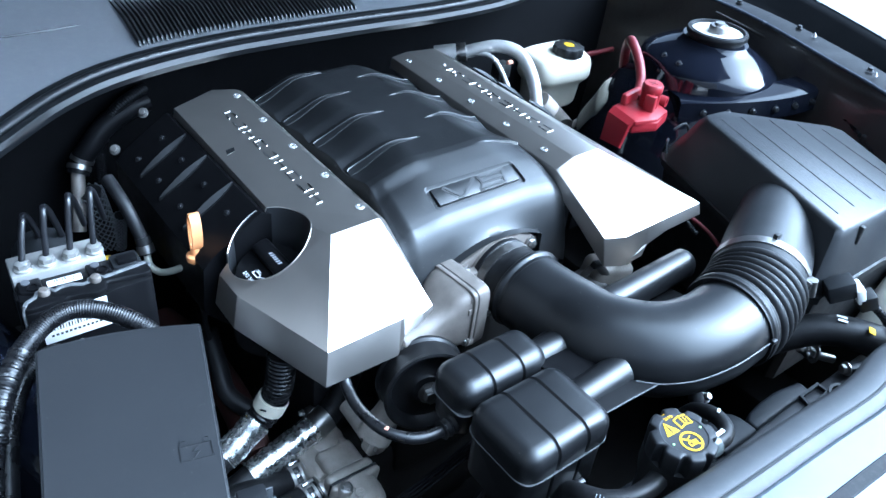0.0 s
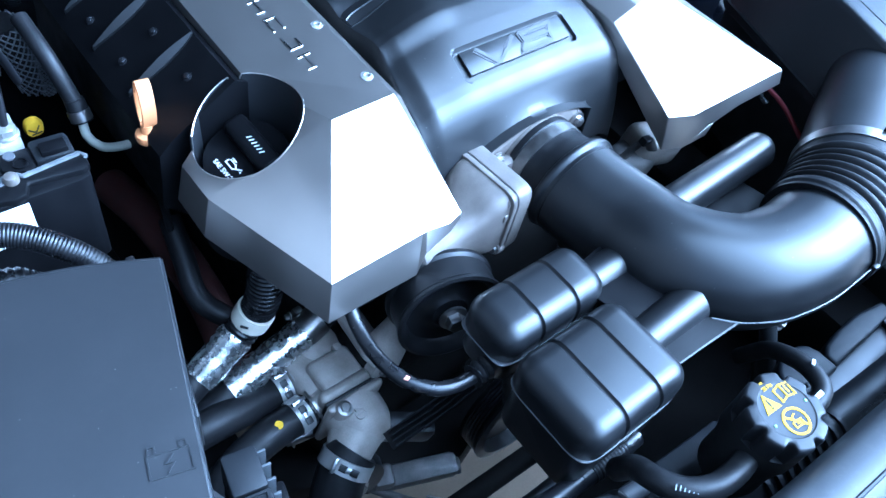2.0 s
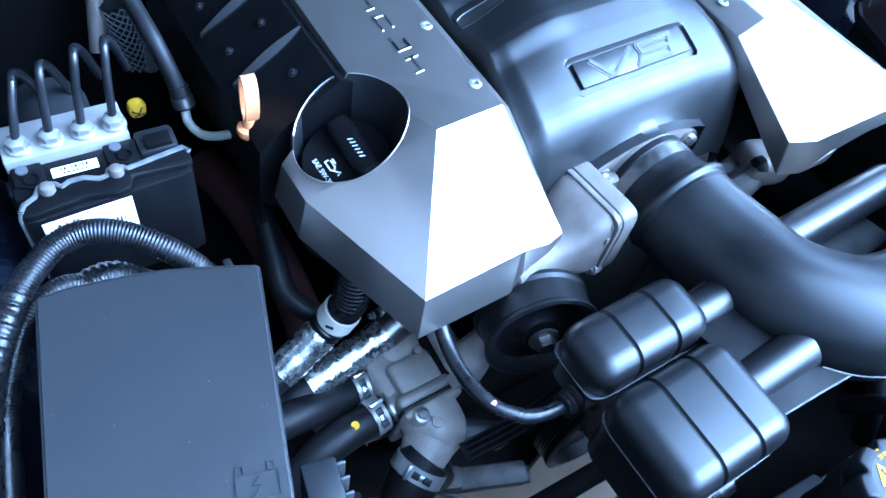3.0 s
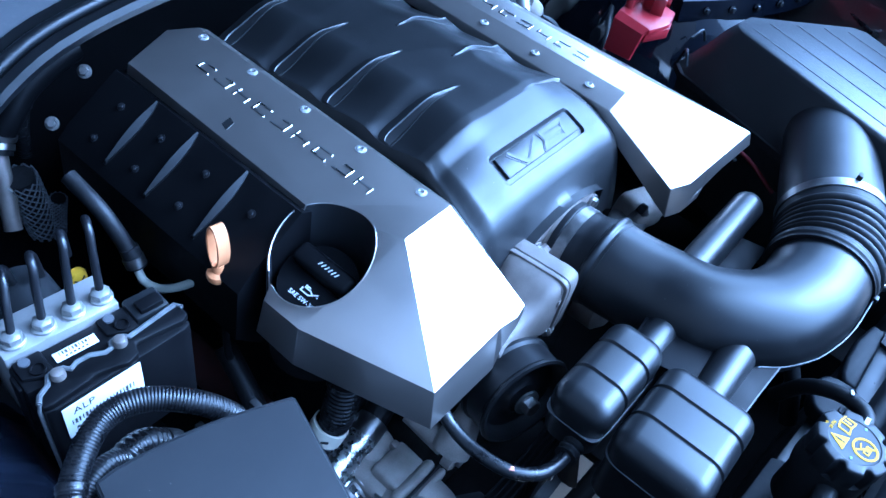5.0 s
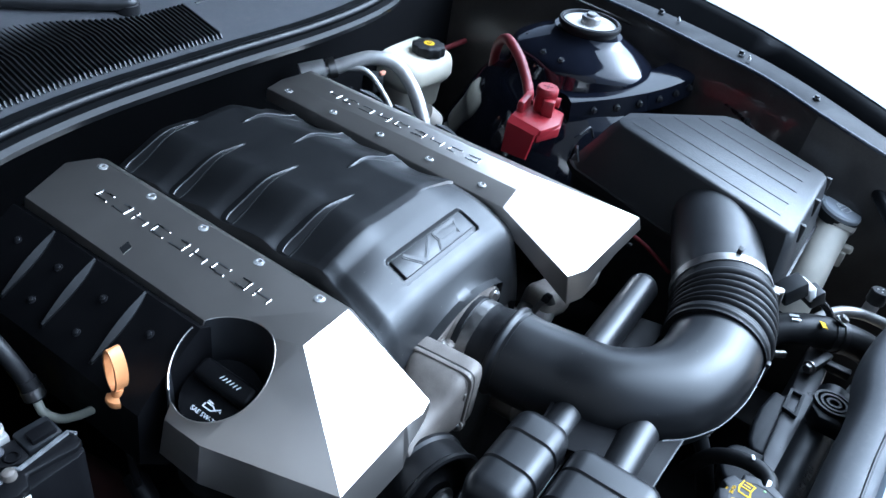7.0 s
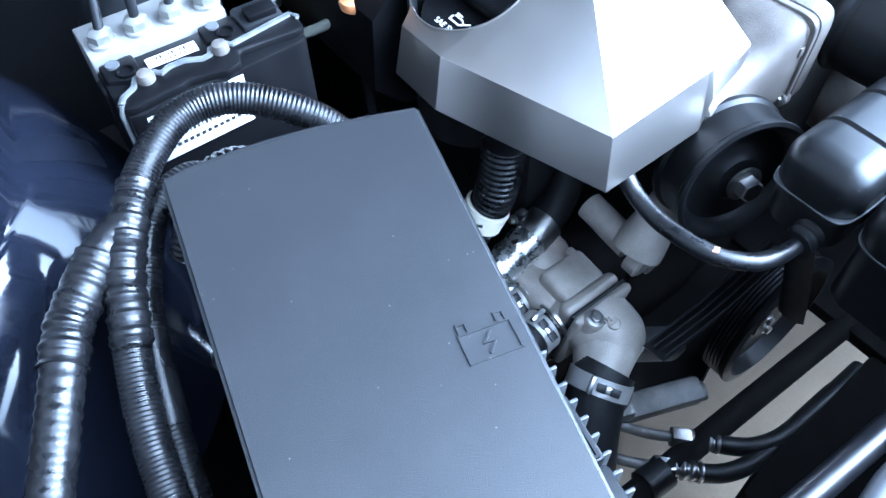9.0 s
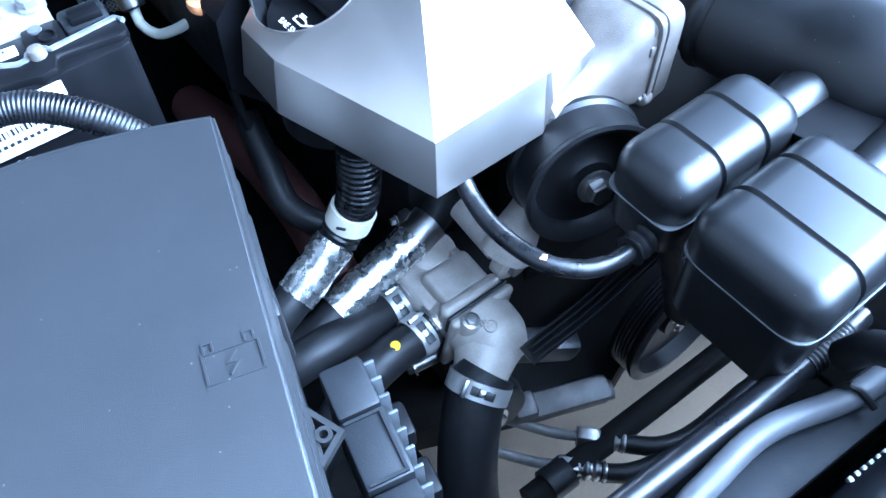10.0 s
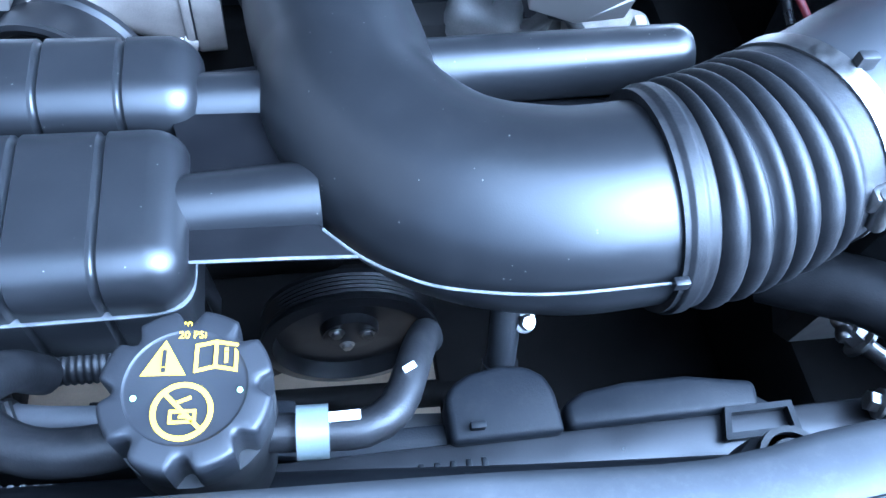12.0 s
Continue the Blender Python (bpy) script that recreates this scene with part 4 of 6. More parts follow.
def air_box():
    top = thing("air_filter_box", (0.45, -0.2, 0.72), "black plastic air filter box with ridged lid", "air filter box")
    upper = [(0.317, -0.333), (0.323, -0.341), (0.514, -0.343), (0.524, -0.336), (0.588, -0.190), (0.582, -0.172), (0.458, -0.064), (0.420, -0.061), (0.405, -0.075)]
    lower = [(0.296, -0.343), (0.306, -0.353), (0.532, -0.356), (0.546, -0.346), (0.614, -0.186), (0.606, -0.160), (0.474, -0.012), (0.426, -0.006), (0.404, -0.026)]
    zt = lambda x, y: 0.9085 + 0.02 * (y + 0.2) - 0.02 * (x - 0.45)
    cx, cy = 0.455, -0.2

    def ring(t, k, z, flat=False):
        out = []
        for (ax, ay), (bx, by) in zip(lower, upper):
            x, y = ax + (bx - ax) * t, ay + (by - ay) * t
            x, y = cx + (x - cx) * k, cy + (y - cy) * k
            out.append((x, y, z if not flat else zt(x, y) + z))
        return out
    lid = part("lid", loft([ring(0, 1.0, .820), ring(.55, 1.0, .868), ring(.86, 1.0, -.0125, True), ring(.95, .997, -.0060, True), ring(.985, .990, -.0020, True), ring(1, .978, 0, True)]), LIDPL, top, angle=50)
    part("lid_flange", loft([ring(0, 1.018, .810), ring(0, 1.018, .820), ring(0, 1.0, .8215)]), DARKPL, lid)
    for (ax, ay), (bx, by) in (((.429, -.082), (.350, -.316)), ((.466, -.091), (.388, -.317)), ((.502, -.117), (.429, -.318)), ((.533, -.146), (.468, -.317)), ((.557, -.173), (.508, -.318))):
        a, b = Vector((ax, ay, zt(ax, ay) - 0.0003)), Vector((bx, by, zt(bx, by) - 0.0003))
        part("lid_ridge", sweep([a, (a + b) / 2, b], 0.0011, 6), DARKPL, lid)
    # solid black blocks stand for the shade inside the lid edge's notches
    for x in (.364, .445, .521):
        part("notch_shade", box((x, -.3445, .889), (.007, .008, .026), .002), INK, lid)
    part("body", loft([ring(.3, .95, .66), ring(.1, .985, .80), ring(0, .99, .812)]), DARKPL, top)
    part("lid_clip", join(sweep([(0.40, -0.028, 0.835), (0.405, -0.02, 0.850), (0.42, -0.012, 0.846), (0.424, -0.006, 0.82)], 0.0022, 8), sweep([(0.43, -0.01, 0.86), (0.45, -0.015, 0.868), (0.46, -0.02, 0.85)], 0.002, 8)), BLACKMETAL, top, "dark wire clip")
    part("outlet_neck", sweep([(0.246, -0.298, 0.8365), (0.272, -0.286, 0.8395), (0.300, -0.273, 0.8440), (0.340, -0.256, 0.8500), (0.405, -0.229, 0.8535)], lambda s, t: 0.0575 - 0.0030 * s / t, 44), LIDPL, top, angle=60)
    return top


air_box()


# ---- battery side: fuse box, brake unit, harness ----
FB = pose(-0.373, -0.078, 0, 0, 0, -16)


def fuse_box():
    top = thing("fuse_box", FB @ Vector((-.07, -.16, .74)), "black grained fuse box with a battery symbol on its lid", "fuse box")
    edge = [(0, 0.0)] + [(-0.142 * k / 10, 0.007 * math.sin(math.pi * (k / 10)) + 0.002 * k / 10) for k in range(1, 10)] + [(-0.141, 0.0)]
    poly = edge + [(-0.128, -0.33), (-0.009, -0.33)]
    w = lambda k, z: [FB @ Vector((-.0705 + (x + .0705) * k, -.165 + (y + .165) * k, z)) for x, y in poly]
    bm = loft([w(.990, .790), w(1.002, .850), w(1.002, .874), w(1.0, .884), w(.988, .886)])
    bmesh.ops.recalc_face_normals(bm, faces=bm.faces)
    bmesh.ops.bevel(bm, geom=[e for e in bm.edges if e.calc_face_angle(0) > radians(40)], offset=0.004, segments=3, affect="EDGES", clamp_overlap=True)
    lid = part("lid", bm, LIDPL, top)
    part("base", loft([w(.90, .60), w(.955, .78), w(.965, .80)]), DARKPL, top)
    part("lid_rib", loft([w(.998, .822), w(1.008, .824), w(1.008, .829), w(.999, .831)]), LIDPL, top)
    part("lid_rib", loft([w(1.001, .846), w(1.009, .8475), w(1.009, .851), w(1.002, .853)]), LIDPL, top)
    part("gusset", moved(strips([(0, -.016, .0, .016), (0, .016, .014, -.003), (.014, -.003, 0, -.016)], .0032, FB @ Matrix.Translation((-.004, -.152, .786)), .003), Matrix()), DARKPL, top)
    part("gusset_eye", hoop(.0025, .0048, -.003, .004, FB @ Matrix.Translation((.0010, -.154, .787)), 20), DARKPL, top)
    part("lid_lip", loft([w(1.004, .788), w(1.004, .796), w(.992, .800)]), LIDPL, top)
    m = FB @ Matrix.Translation((-.0232, -.1513, .8863))
    bat = [(-.0122, -.0074, .0122, -.0074), (.0122, -.0074, .0122, .0074), (.0122, .0074, -.0122, .0074), (-.0122, .0074, -.0122, -.0074), (-.0112, .0074, -.0112, .0126), (-.0112, .0126, -.0072, .0126), (-.0072, .0126, -.0072, .0074), (.0108, .0074, .0108, .0126), (.0108, .0126, .0068, .0126), (.0068, .0126, .0068, .0074), (.0022, .0052, -.0026, .0002), (-.0026, .0002, .0026, .0002), (.0026, .0002, -.0020, -.0052)]
    part("symbol", strips(bat, 0.0010, m, 0.0005), LIDPL, lid, "raised battery outline")
    for k in (0.25, 0.72):
        part("latch", box(FB @ Vector((-.005, -.33 * k, .80)), (.010, .028, .05), .002, m=pose(0, 0, 0, 0, 0, -15.5)), DARKPL, top)
    part("wire_comb", join(*[box(FB @ Vector((-.02 - .014 * k, .020, .852)), (.006, .012, .016), .001) for k in range(4)]), DARKPL, top)


fuse_box()


def connector_module():
    m = pose(-0.389, -0.225, 0.728, 0, 0, -12)
    top = thing("connector_module", m.translation, "grey black finned connector module beside the fuse box", "connector")
    for k, (y, l) in enumerate(((0.032, 0.036), (-0.010, 0.046), (-0.060, 0.050))):
        part("block", moved(box((0, y, 0), (.028 + .002 * (k == 1), l, .05), .003), m), MODPL, top)
    part("frame", moved(strips([(-.011, -.030, .011, -.030), (.011, -.030, .011, .010), (.011, .010, -.011, .010)], .002, Matrix.Translation((0, 0, .0255)), .0012), m), MODPL, top)
    part("foot", moved(box((0, -.015, -.05), (.03, .12, .06), .004), m), DARKPL, top)
    for k in range(11):
        part("fin", moved(box((.0165, .044 - .0122 * k, .006), (.0085, .0024, .030), .0007), m), FINPL, top)
    for y, z in ((.020, -.034), (-.020, -.038), (-.058, -.036)):
        part("plug", moved(box((.020, y, z), (.022, .026, .022), .003), m), MATTPL, top)


# fins paler than their blocks: the glint on them is put into the colour
FINPL = mat("fin_glint_grey", (0.045, 0.048, 0.052), 0.45, vary=0.2, scale=80)
connector_module()


def brake_unit():
    m = pose(-0.450, 0.110, 0.852, 0, 0, -4)
    top = thing("brake_modulator", m @ Vector((0, 0, -.08)), "aluminium brake modulator with black control box and label", "brake modulator")
    part("valve_block", moved(box((0, 0, -.02), (.090, .038, .074), .0015), m), ALUBLOCK, top)
    part("pump_motor", moved(lathe([(.030, 0), (.032, .004), (.032, .05), (.028, .054)], axis((-.005, .018, -.02), (0, 1, 0)), 30), m), MODPL, top)
    for k in range(4):
        x = -.0325 + .0232 * k
        part("pipe_nut", moved(join(lathe([(.0092, 0), (.0092, .003), (.0082, .0038)], Matrix.Translation((x, -.007, .0165)), 20), lathe([(.0078, .003), (.0078, .009), (.0050, .0108)], Matrix.Translation((x, -.007, .0165)), 6)), m), NUTS, top)
        b = m @ Vector((x, -.007, .022))
        lean, rise = ((.0140, .020, .042), (.0095, .012, .051), (.0115, .014, .056), (.0105, .018, .056))[k][:2], (.040, .050, .056, .055)[k]
        offs = ((lean[0] * .25, lean[1] * .25, rise * .30), (lean[0] * .55, lean[1] * .55, rise * .65), (lean[0] * .9, lean[1] * .88, rise * .93), (lean[0] + .001, lean[1] + .004, rise), (lean[0] + .004, lean[1] + .011, rise - .003), (lean[0] + .010, lean[1] + .022, rise - .020), (lean[0] + .020, lean[1] + .045, rise - .065))
        pts = [b] + [b + Vector(o) for o in offs]
        part("brake_pipe", sweep(pts, 0.0033, 12, 0.003), PIPEBLK, top, "black brake pipe")
    f = m @ Matrix.Translation((-.0055, .001, 0))
    part("coil_housing", moved(box((.006, -.036, -.036), (.092, .030, .092), .003), f), MATTPL, top)
    part("side_rib", moved(box((-.0405, -.036, -.036), (.004, .016, .088), .0015), f), MATTPL, top)
    back = [(-.038, -.0675), (-.0345, -.0615), (-.026, -.0565), (-.0225, -.0495), (-.0165, -.0475), (-.0105, -.0495), (-.007, -.0535), (-.001, -.0505), (.009, -.0505), (.019, -.0555), (.0245, -.0545), (.0265, -.0495), (.032, -.0480), (.0370, -.0500), (.040, -.0530), (.0834, -.0465), (.0865, -.0520)]
    front = [(.0865, -.0600), (.080, -.0640), (.041, -.0600), (.0375, -.0705), (.027, -.0735), (.020, -.0710), (.003, -.0680), (-.002, -.0700), (-.031, -.0730), (-.037, -.0720)]
    rim = part("flange", moved(prism(back + front, .0060, .0145, .0030), f), MATTPL, top)
    part("gasket", moved(sweep([(x, y + .0005, .0142) for x, y in back], .0022, 8, smooth=False), f), SEAMPL, rim, "pale gasket edge")
    part("gasket", moved(sweep([(-.0375, -.0675, .0150), (-.0395, -.0690, .010), (-.0395, -.0690, -.03), (-.0385, -.0690, -.08)], .0015, 8, smooth=False), f), SEAMPL, rim, "pale gasket edge")
    cover = part("control_box", moved(prism([(-.0385, -.0685), (-.037, -.0735), (-.030, -.0752), (.077, -.0690), (.0845, -.0665), (.0855, -.0560), (-.030, -.0560)], -.088, .0096, .0022), f), MATTPL, top)
    for x, y in ((-.0168, -.0535), (.0316, -.0540)):
        part("bolt", moved(lathe([(.0056, 0), (.0056, .0035), (.0046, .006), (.003, .0068), (.0005, .007)], Matrix.Translation((x, y, .0142)), 20), f), ALU, top)
    for x, w_ in ((-.0265, .022), (.0400, .024)):
        post = part("post", moved(prism([(x - w_ / 2, -.0220), (x + w_ / 2, -.0220), (x + w_ / 2, -.046), (x + w_ * .2, -.048), (x - w_ / 2, -.040)], -.02, .0135, .002), f), MATTPL, top)
        part("post_pin", moved(lathe([(.0045, 0), (.0042, .0016), (.0005, .0018)], Matrix.Translation((x - .003, -.0275, .0133)), 18), f), GREYHOSE, post, "grey pin")
        part("post_well", moved(lathe([(.0058, 0), (.0058, .0022), (.0046, .0022), (.0044, .0003), (.0005, .0003)], Matrix.Translation((x + .002, -.0385, .0133)), 20), f), MATTPL, post)
    part("connector", moved(box((.067, -.030, .002), (.030, .026, .026), .004), f), MODPL, top)
    part("connector_latch", moved(box((.068, -.034, .0165), (.020, .012, .006), .001), f), MATTPL, top)
    pl = f @ basis((.0055, -.0355, .0110), (1, -.01, 0), (0, 1, .12))
    part("barcode_plate", moved(box((0, 0, 0), (.033, .0085, .0010), .0003), pl), LABEL, top, "white strip")
    part("barcode", moved(join(*[box((-.012 + .0026 * k, .0015, .0007), (.0006 + .0005 * (k * 7 % 3), .0028, .0004), 0) for k in range(10)] + [box((-.008 + .0032 * k, -.0022, .0007), (.0018, .0014, .0004), 0) for k in range(6)]), pl), INK, top, "black bars")
    lab = f @ basis((.004, -.0741, -.0125), (1, .058, 0), (0, .0, 1))
    part("label", moved(box((0, 0, 0), (.064, .037, .0012), .0002), lab), LABEL, cover, "white paper label")
    part("label_text", lettering("ALP", .0105, lab @ Matrix.Translation((-.016, .0105, .0008)), .0001), INK, cover)
    part("label_bars", moved(join(*[box((-.027 + .0028 * k, -.001, .0008), (.0007 + .0005 * (k * 5 % 3), .0055, .0003), 0) for k in range(19)] + [box((-.024 + .0042 * k, -.0095, .0008), (.0026, .0026, .0003), 0) for k in range(12)]), lab), INK, cover)


NUTS = mat("dull_zinc_nut", (0.27, 0.265, 0.25), 0.42, 0.6, vary=0.25, scale=150)
ALUBLOCK = mat("machined_aluminium", (0.40, 0.39, 0.375), 0.40, 0.6, vary=0.12, scale=90, bump=0.2)
PIPEBLK = mat("black_coated_pipe", (0.007, 0.007, 0.0085), 0.34, vary=0.1)
brake_unit()


def loom(name, pts, r, label, pitch=.0024, depth=.0006, mat_=None):
    top = thing(name, pts[len(pts) // 2], label, "wiring loom", "wiring looms")
    part("conduit", sweep(pts, ribbed(r, depth, pitch), 20, pitch / 6), mat_ or CONDUIT, top, angle=70)
    return top


big = loom("wiring_loom", [(-.385, -.075, .80), (-.400, -.055, .850), (-.420, -.035, .876), (-.450, -.012, .888), (-.480, -.006, .888), (-.512, -.024, .882), (-.535, -.05, .874), (-.553, -.08, .862), (-.566, -.11, .852), (-.578, -.15, .840), (-.59, -.22, .82), (-.60, -.30, .78)], .0092, "thick glossy black corrugated wiring loom over the fuse box")
part("tape", sweep([(-.518, -.029, .880), (-.536, -.052, .874), (-.550, -.075, .866), (-.562, -.102, .856)], lambda s, t: .0099 + .0006 * math.sin(s * 620) + .0004 * math.sin(s * 1490), 18, .001), CONDUIT, big, "wound black tape")
thin = loom("wiring_loom", [(-.47, -.02, .84), (-.49, -.02, .858), (-.515, -.030, .858), (-.536, -.055, .848), (-.552, -.085, .836), (-.566, -.13, .822), (-.578, -.18, .80), (-.59, -.25, .76)], .0085, "thin black corrugated wiring loom beside the fuse box")
part("tape", sweep([(-.552, -.085, .836), (-.559, -.107, .829), (-.566, -.13, .822)], .0092, 18), CONDUIT, thin, "wound black tape")
branch = loom("wiring_loom", [(-.530, -.045, .876), (-.556, -.056, .872), (-.580, -.078, .866), (-.60, -.11, .86), (-.64, -.17, .84)], .0105, "taped black wiring loom branch towards the wing", .007, .0006)
part("tape", sweep([(-.552, -.0545, .8728), (-.566, -.066, .8696), (-.580, -.078, .866), (-.592, -.096, .8625)], lambda s, t: .0113 + .0005 * math.sin(s * 540) + .0004 * math.sin(s * 1310), 18, .001), CONDUIT, branch, "wound black tape")
wide = loom("wiring_loom", [(-.44, -.02, .82), (-.46, -.015, .842), (-.485, -.02, .842), (-.51, -.03, .81)], .0125, "short wide corrugated loom end behind the fuse box", .004, .001)
part("collar", sweep([(-.440, -.02, .820), (-.449, -.018, .830)], .0142, 20, smooth=False), DARKPL, wide, "smooth black collar")


rear = loom("wiring_loom", [(-.235, .43, .88), (-.252, .418, .880), (-.272, .414, .872), (-.290, .414, .857), (-.303, .415, .834), (-.312, .416, .805), (-.318, .417, .76)], .0085, "black ribbed wiring loom against the dark firewall", .0036, .0009, MATTPL)
part("tape", sweep([(-.2975, .4145, .846), (-.303, .415, .834), (-.307, .4155, .822)], .0096, 18), CONDUIT, rear, "wound black tape")


def breather():
    top = thing("breather_hose", (-.33, .16, .77), "pale grey hose with black quick connector", "hose")
    part("hose", sweep([(-.337, .180, .790), (-.340, .168, .778), (-.334, .152, .774), (-.324, .134, .784), (-.311, .119, .797)], .0043, 14), PALEHOSE, top)
    part("connector", join(sweep([(-.337, .178, .786), (-.338, .188, .806)], .0095, 16), sweep([(-.338, .186, .802), (-.345, .21, .84), (-.35, .25, .86)], .008, 14)), RUBBER, top)
    part("collar", sweep([(-.3375, .1785, .788), (-.338, .183, .797)], .0105, 16), STEEL, top)


PALEHOSE = mat("pale_grey_hose", (0.26, 0.26, 0.22), 0.45, vary=0.1)
breather()


def heater_hose():
    top = thing("heater_hose", (-.35, .40, .78), "black heater hose with steel clamp by the firewall", "hose")
    part("hose", sweep([(-.235, .425, .862), (-.262, .42, .858), (-.30, .415, .842), (-.324, .41, .820), (-.341, .41, .800), (-.350, .402, .785)], .0150, 20), MATTPL, top)
    part("clamp", join(sweep([(-.337, .410, .805), (-.340, .4095, .800)], .0165, 22, smooth=False), sweep([(-.344, .408, .795), (-.347, .405, .790)], .0165, 22, smooth=False)), STEEL, top)
    part("pipe", sweep([(-.349, .403, .788), (-.358, .385, .765), (-.372, .36, .72)], .0095, 16), ALU, top)


heater_hose()


def mesh_sleeve(pts, r):
    """Wires under a woven sleeve: crossing strands wound both ways."""
    line = curve(pts, .004)
    top = thing("braided_sleeve", line[len(line) // 2], "grey braided sleeve over black wires", "sleeve", "braided sleeves")
    part("core", sweep(pts, r * .86, 14), RUBBER, top)
    n, bms = 12, []
    for turn in (1, -1):
        for k in range(n):
            strand, side, gone = [], None, 0.0
            for i, p in enumerate(line):
                way = (line[min(i + 1, len(line) - 1)] - line[max(i - 1, 0)]).normalized()
                side = side or way.orthogonal().normalized()
                side = (side - way * side.dot(way)).normalized()
                gone += (p - line[max(i - 1, 0)]).length
                a = 2 * math.pi * k / n + turn * gone / r * .75
                strand.append(p + r * (math.cos(a) * side + math.sin(a) * side.cross(way)))
            bms.append(sweep(strand, .0009, 5, smooth=False))
    part("braid", join(*bms), BRAID, top, "woven grey strands", kind="stuff")


BRAID = mat("grey_woven_nylon", (0.12, 0.12, 0.125), 0.5, vary=0.3, scale=200)
mesh_sleeve([(-.344, .378, .768), (-.338, .384, .735), (-.332, .392, .70), (-.325, .40, .66)], .0175)
mesh_sleeve([(-.309, .380, .715), (-.311, .386, .69), (-.314, .394, .65)], .0095)
for x, y, z in ((-.264, .352, .883), (-.308, .352, .838)):
    h = thing("flange_bolt", (x, y, z), "small grimy flange bolt in the dark behind the engine", "bolt", "flange bolts")
    part("head", hexbolt((x, y, z), (-.5, -.5, .7), .0050, .006), GRIMECAST, h)
t = thing("yellow_tag", (-.3697, .238, .73), "small yellow tag on the wiring", "tag")
part("tag_body", loft([[Vector((-.3697, .238, .745)) + Vector((x * k, y * .6, z * k)) for x, z in superround(.0095, .0105, 20, .8)] for y, k in ((-.010, .5), (-.008, .85), (0, 1.0), (.008, .85))]), YELLOW, t)
part("tag_mark", strips([(-.006, .002, 0, -.003), (0, -.003, .004, .004), (-.004, -.005, .005, -.004)], .0012, basis((-.3697, .2318, .745), (1, 0, 0), (0, 0, 1)), .0006), INK, t, "black marks")


# ---- front of the engine ----
def water_outlet():
    top = thing("thermostat_housing", (-.23, -.10, .54), "weathered cast aluminium thermostat housing with elbow", "thermostat housing")
    m = basis((-.230, -.085, .595), (.02, -.99, -.14), (.994, -.059, -.096))
    block = lambda a0, a1, b0, b1, c0, c1, bevel, seg=4: moved(box(((a0 + a1) / 2, (b0 + b1) / 2, (c0 + c1) / 2), (a1 - a0, b1 - b0, c1 - c0), bevel, seg), m)
    part("body", block(-.048, .030, -.033, .038, -.085, -.005, .011), ALUDIRTY, top)
    part("back_lobe", moved(lathe([(.022, -.06), (.027, -.016), (.025, -.007), (.017, -.002), (.001, -.002)], Matrix.Translation((-.034, .012, 0)), 30), m), ALUDIRTY, top)
    boss = part("boss", block(-.015, .024, -.017, .035, -.02, .0065, .0065, 4), ALUDIRTY, top)
    part("boss_pip", block(-.020, -.008, .020, .030, -.012, .0060, .003, 2), ALUDIRTY, boss)
    # a black pip in place of the shade in a small hollow
    part("dimple_shade", moved(lathe([(.0014, -.006), (.0012, -.0014), (.0002, -.0014)], Matrix.Translation((-.030, -.003, 0)), 10), m), DARKPL, top)
    part("flange", block(.020, .0355, -.027, .041, -.065, .0110, .009), ALUDIRTY, top)
    part("gasket", block(.0345, .0390, -.0275, .0405, -.065, .0125, .009, 3), DARKPL, top)
    part("elbow_flange", block(.038, .048, -.029, .041, -.066, .0145, .012), ALUDIRTY, top)
    u, v = m.to_3x3() @ Vector((1, 0, 0)), m.to_3x3() @ Vector((0, 1, 0))
    turn, end = m @ Vector((.062, .005, -.0165)), Vector((-.2545, -.1655, .5590))
    n = 10
    ball = [(max(.0330 * math.sin(math.pi * k / (2 * n)), .0002), -.0330 * math.cos(math.pi * k / (2 * n))) for k in range(2 * n + 1)]
    elbow = part("elbow", join(lathe([(.0335, -.020), (.0335, -.004), (.0328, .002)], axis(turn, u), 36), lathe(ball, axis(turn, u), 36), lathe([(.0322, 0), (.0308, .010), (.0275, .022), (.0250, .032), (.0245, (end - turn).length)], axis(turn, end - turn), 36)), ALUDIRTY, top, angle=60)
    way = (end - turn).normalized()
    side = (v - way * v.dot(way)).normalized()
    part("casting_seam", sweep([turn + .0332 * (math.cos(a) * v + math.sin(a) * u) for a in [radians(8 * k) for k in range(9)]] + [turn + .0300 * side + way * .014, turn + .0262 * side + way * .028], .0010, 6, .004), ALUDIRTY, elbow)
    up = m.to_3x3() @ Vector((.05, 0, 1))
    part("elbow_lug", lathe([(.0100, -.030), (.0095, .0), (.0082, .002), (.001, .002)], axis(m @ Vector((.0500, -.0138, .0140)), up), 20), ALUDIRTY, top)
    part("bolt", hexbolt(m @ Vector((.0500, -.0138, .0158)), up, .0056, .006), STEEL, top)
    part("cast_mark", lathe([(.0060, -.004), (.0060, .0016), (.0048, .0016), (.0044, .0006), (.001, .0006)], axis(m @ Vector((.0634, -.0027, .0162)), m.to_3x3() @ Vector((.05, -.2, 1))), 20), ALUDIRTY, elbow)
    part("cast_tick", moved(box((0, 0, .0009), (.0088, .0012, .0012), .0003), axis(m @ Vector((.0634, -.0027, .0165)), m.to_3x3() @ Vector((.05, -.2, 1)), 30)), ALUDIRTY, elbow)
    for k in range(3):
        part("cast_stroke", moved(box((.0565 + .0010 * k, -.0085 + .0026 * k, .0148 + .0008 * k), (.0048, .0010, .0030), .0002), m), ALUDIRTY, elbow)
    for y, z in ((-.066, .568), (-.104, .571)):
        part("hose_stub", sweep([(-.238, y - .002, z + .010), (-.275, y, z)], .0145, 18), ALUDIRTY, top)
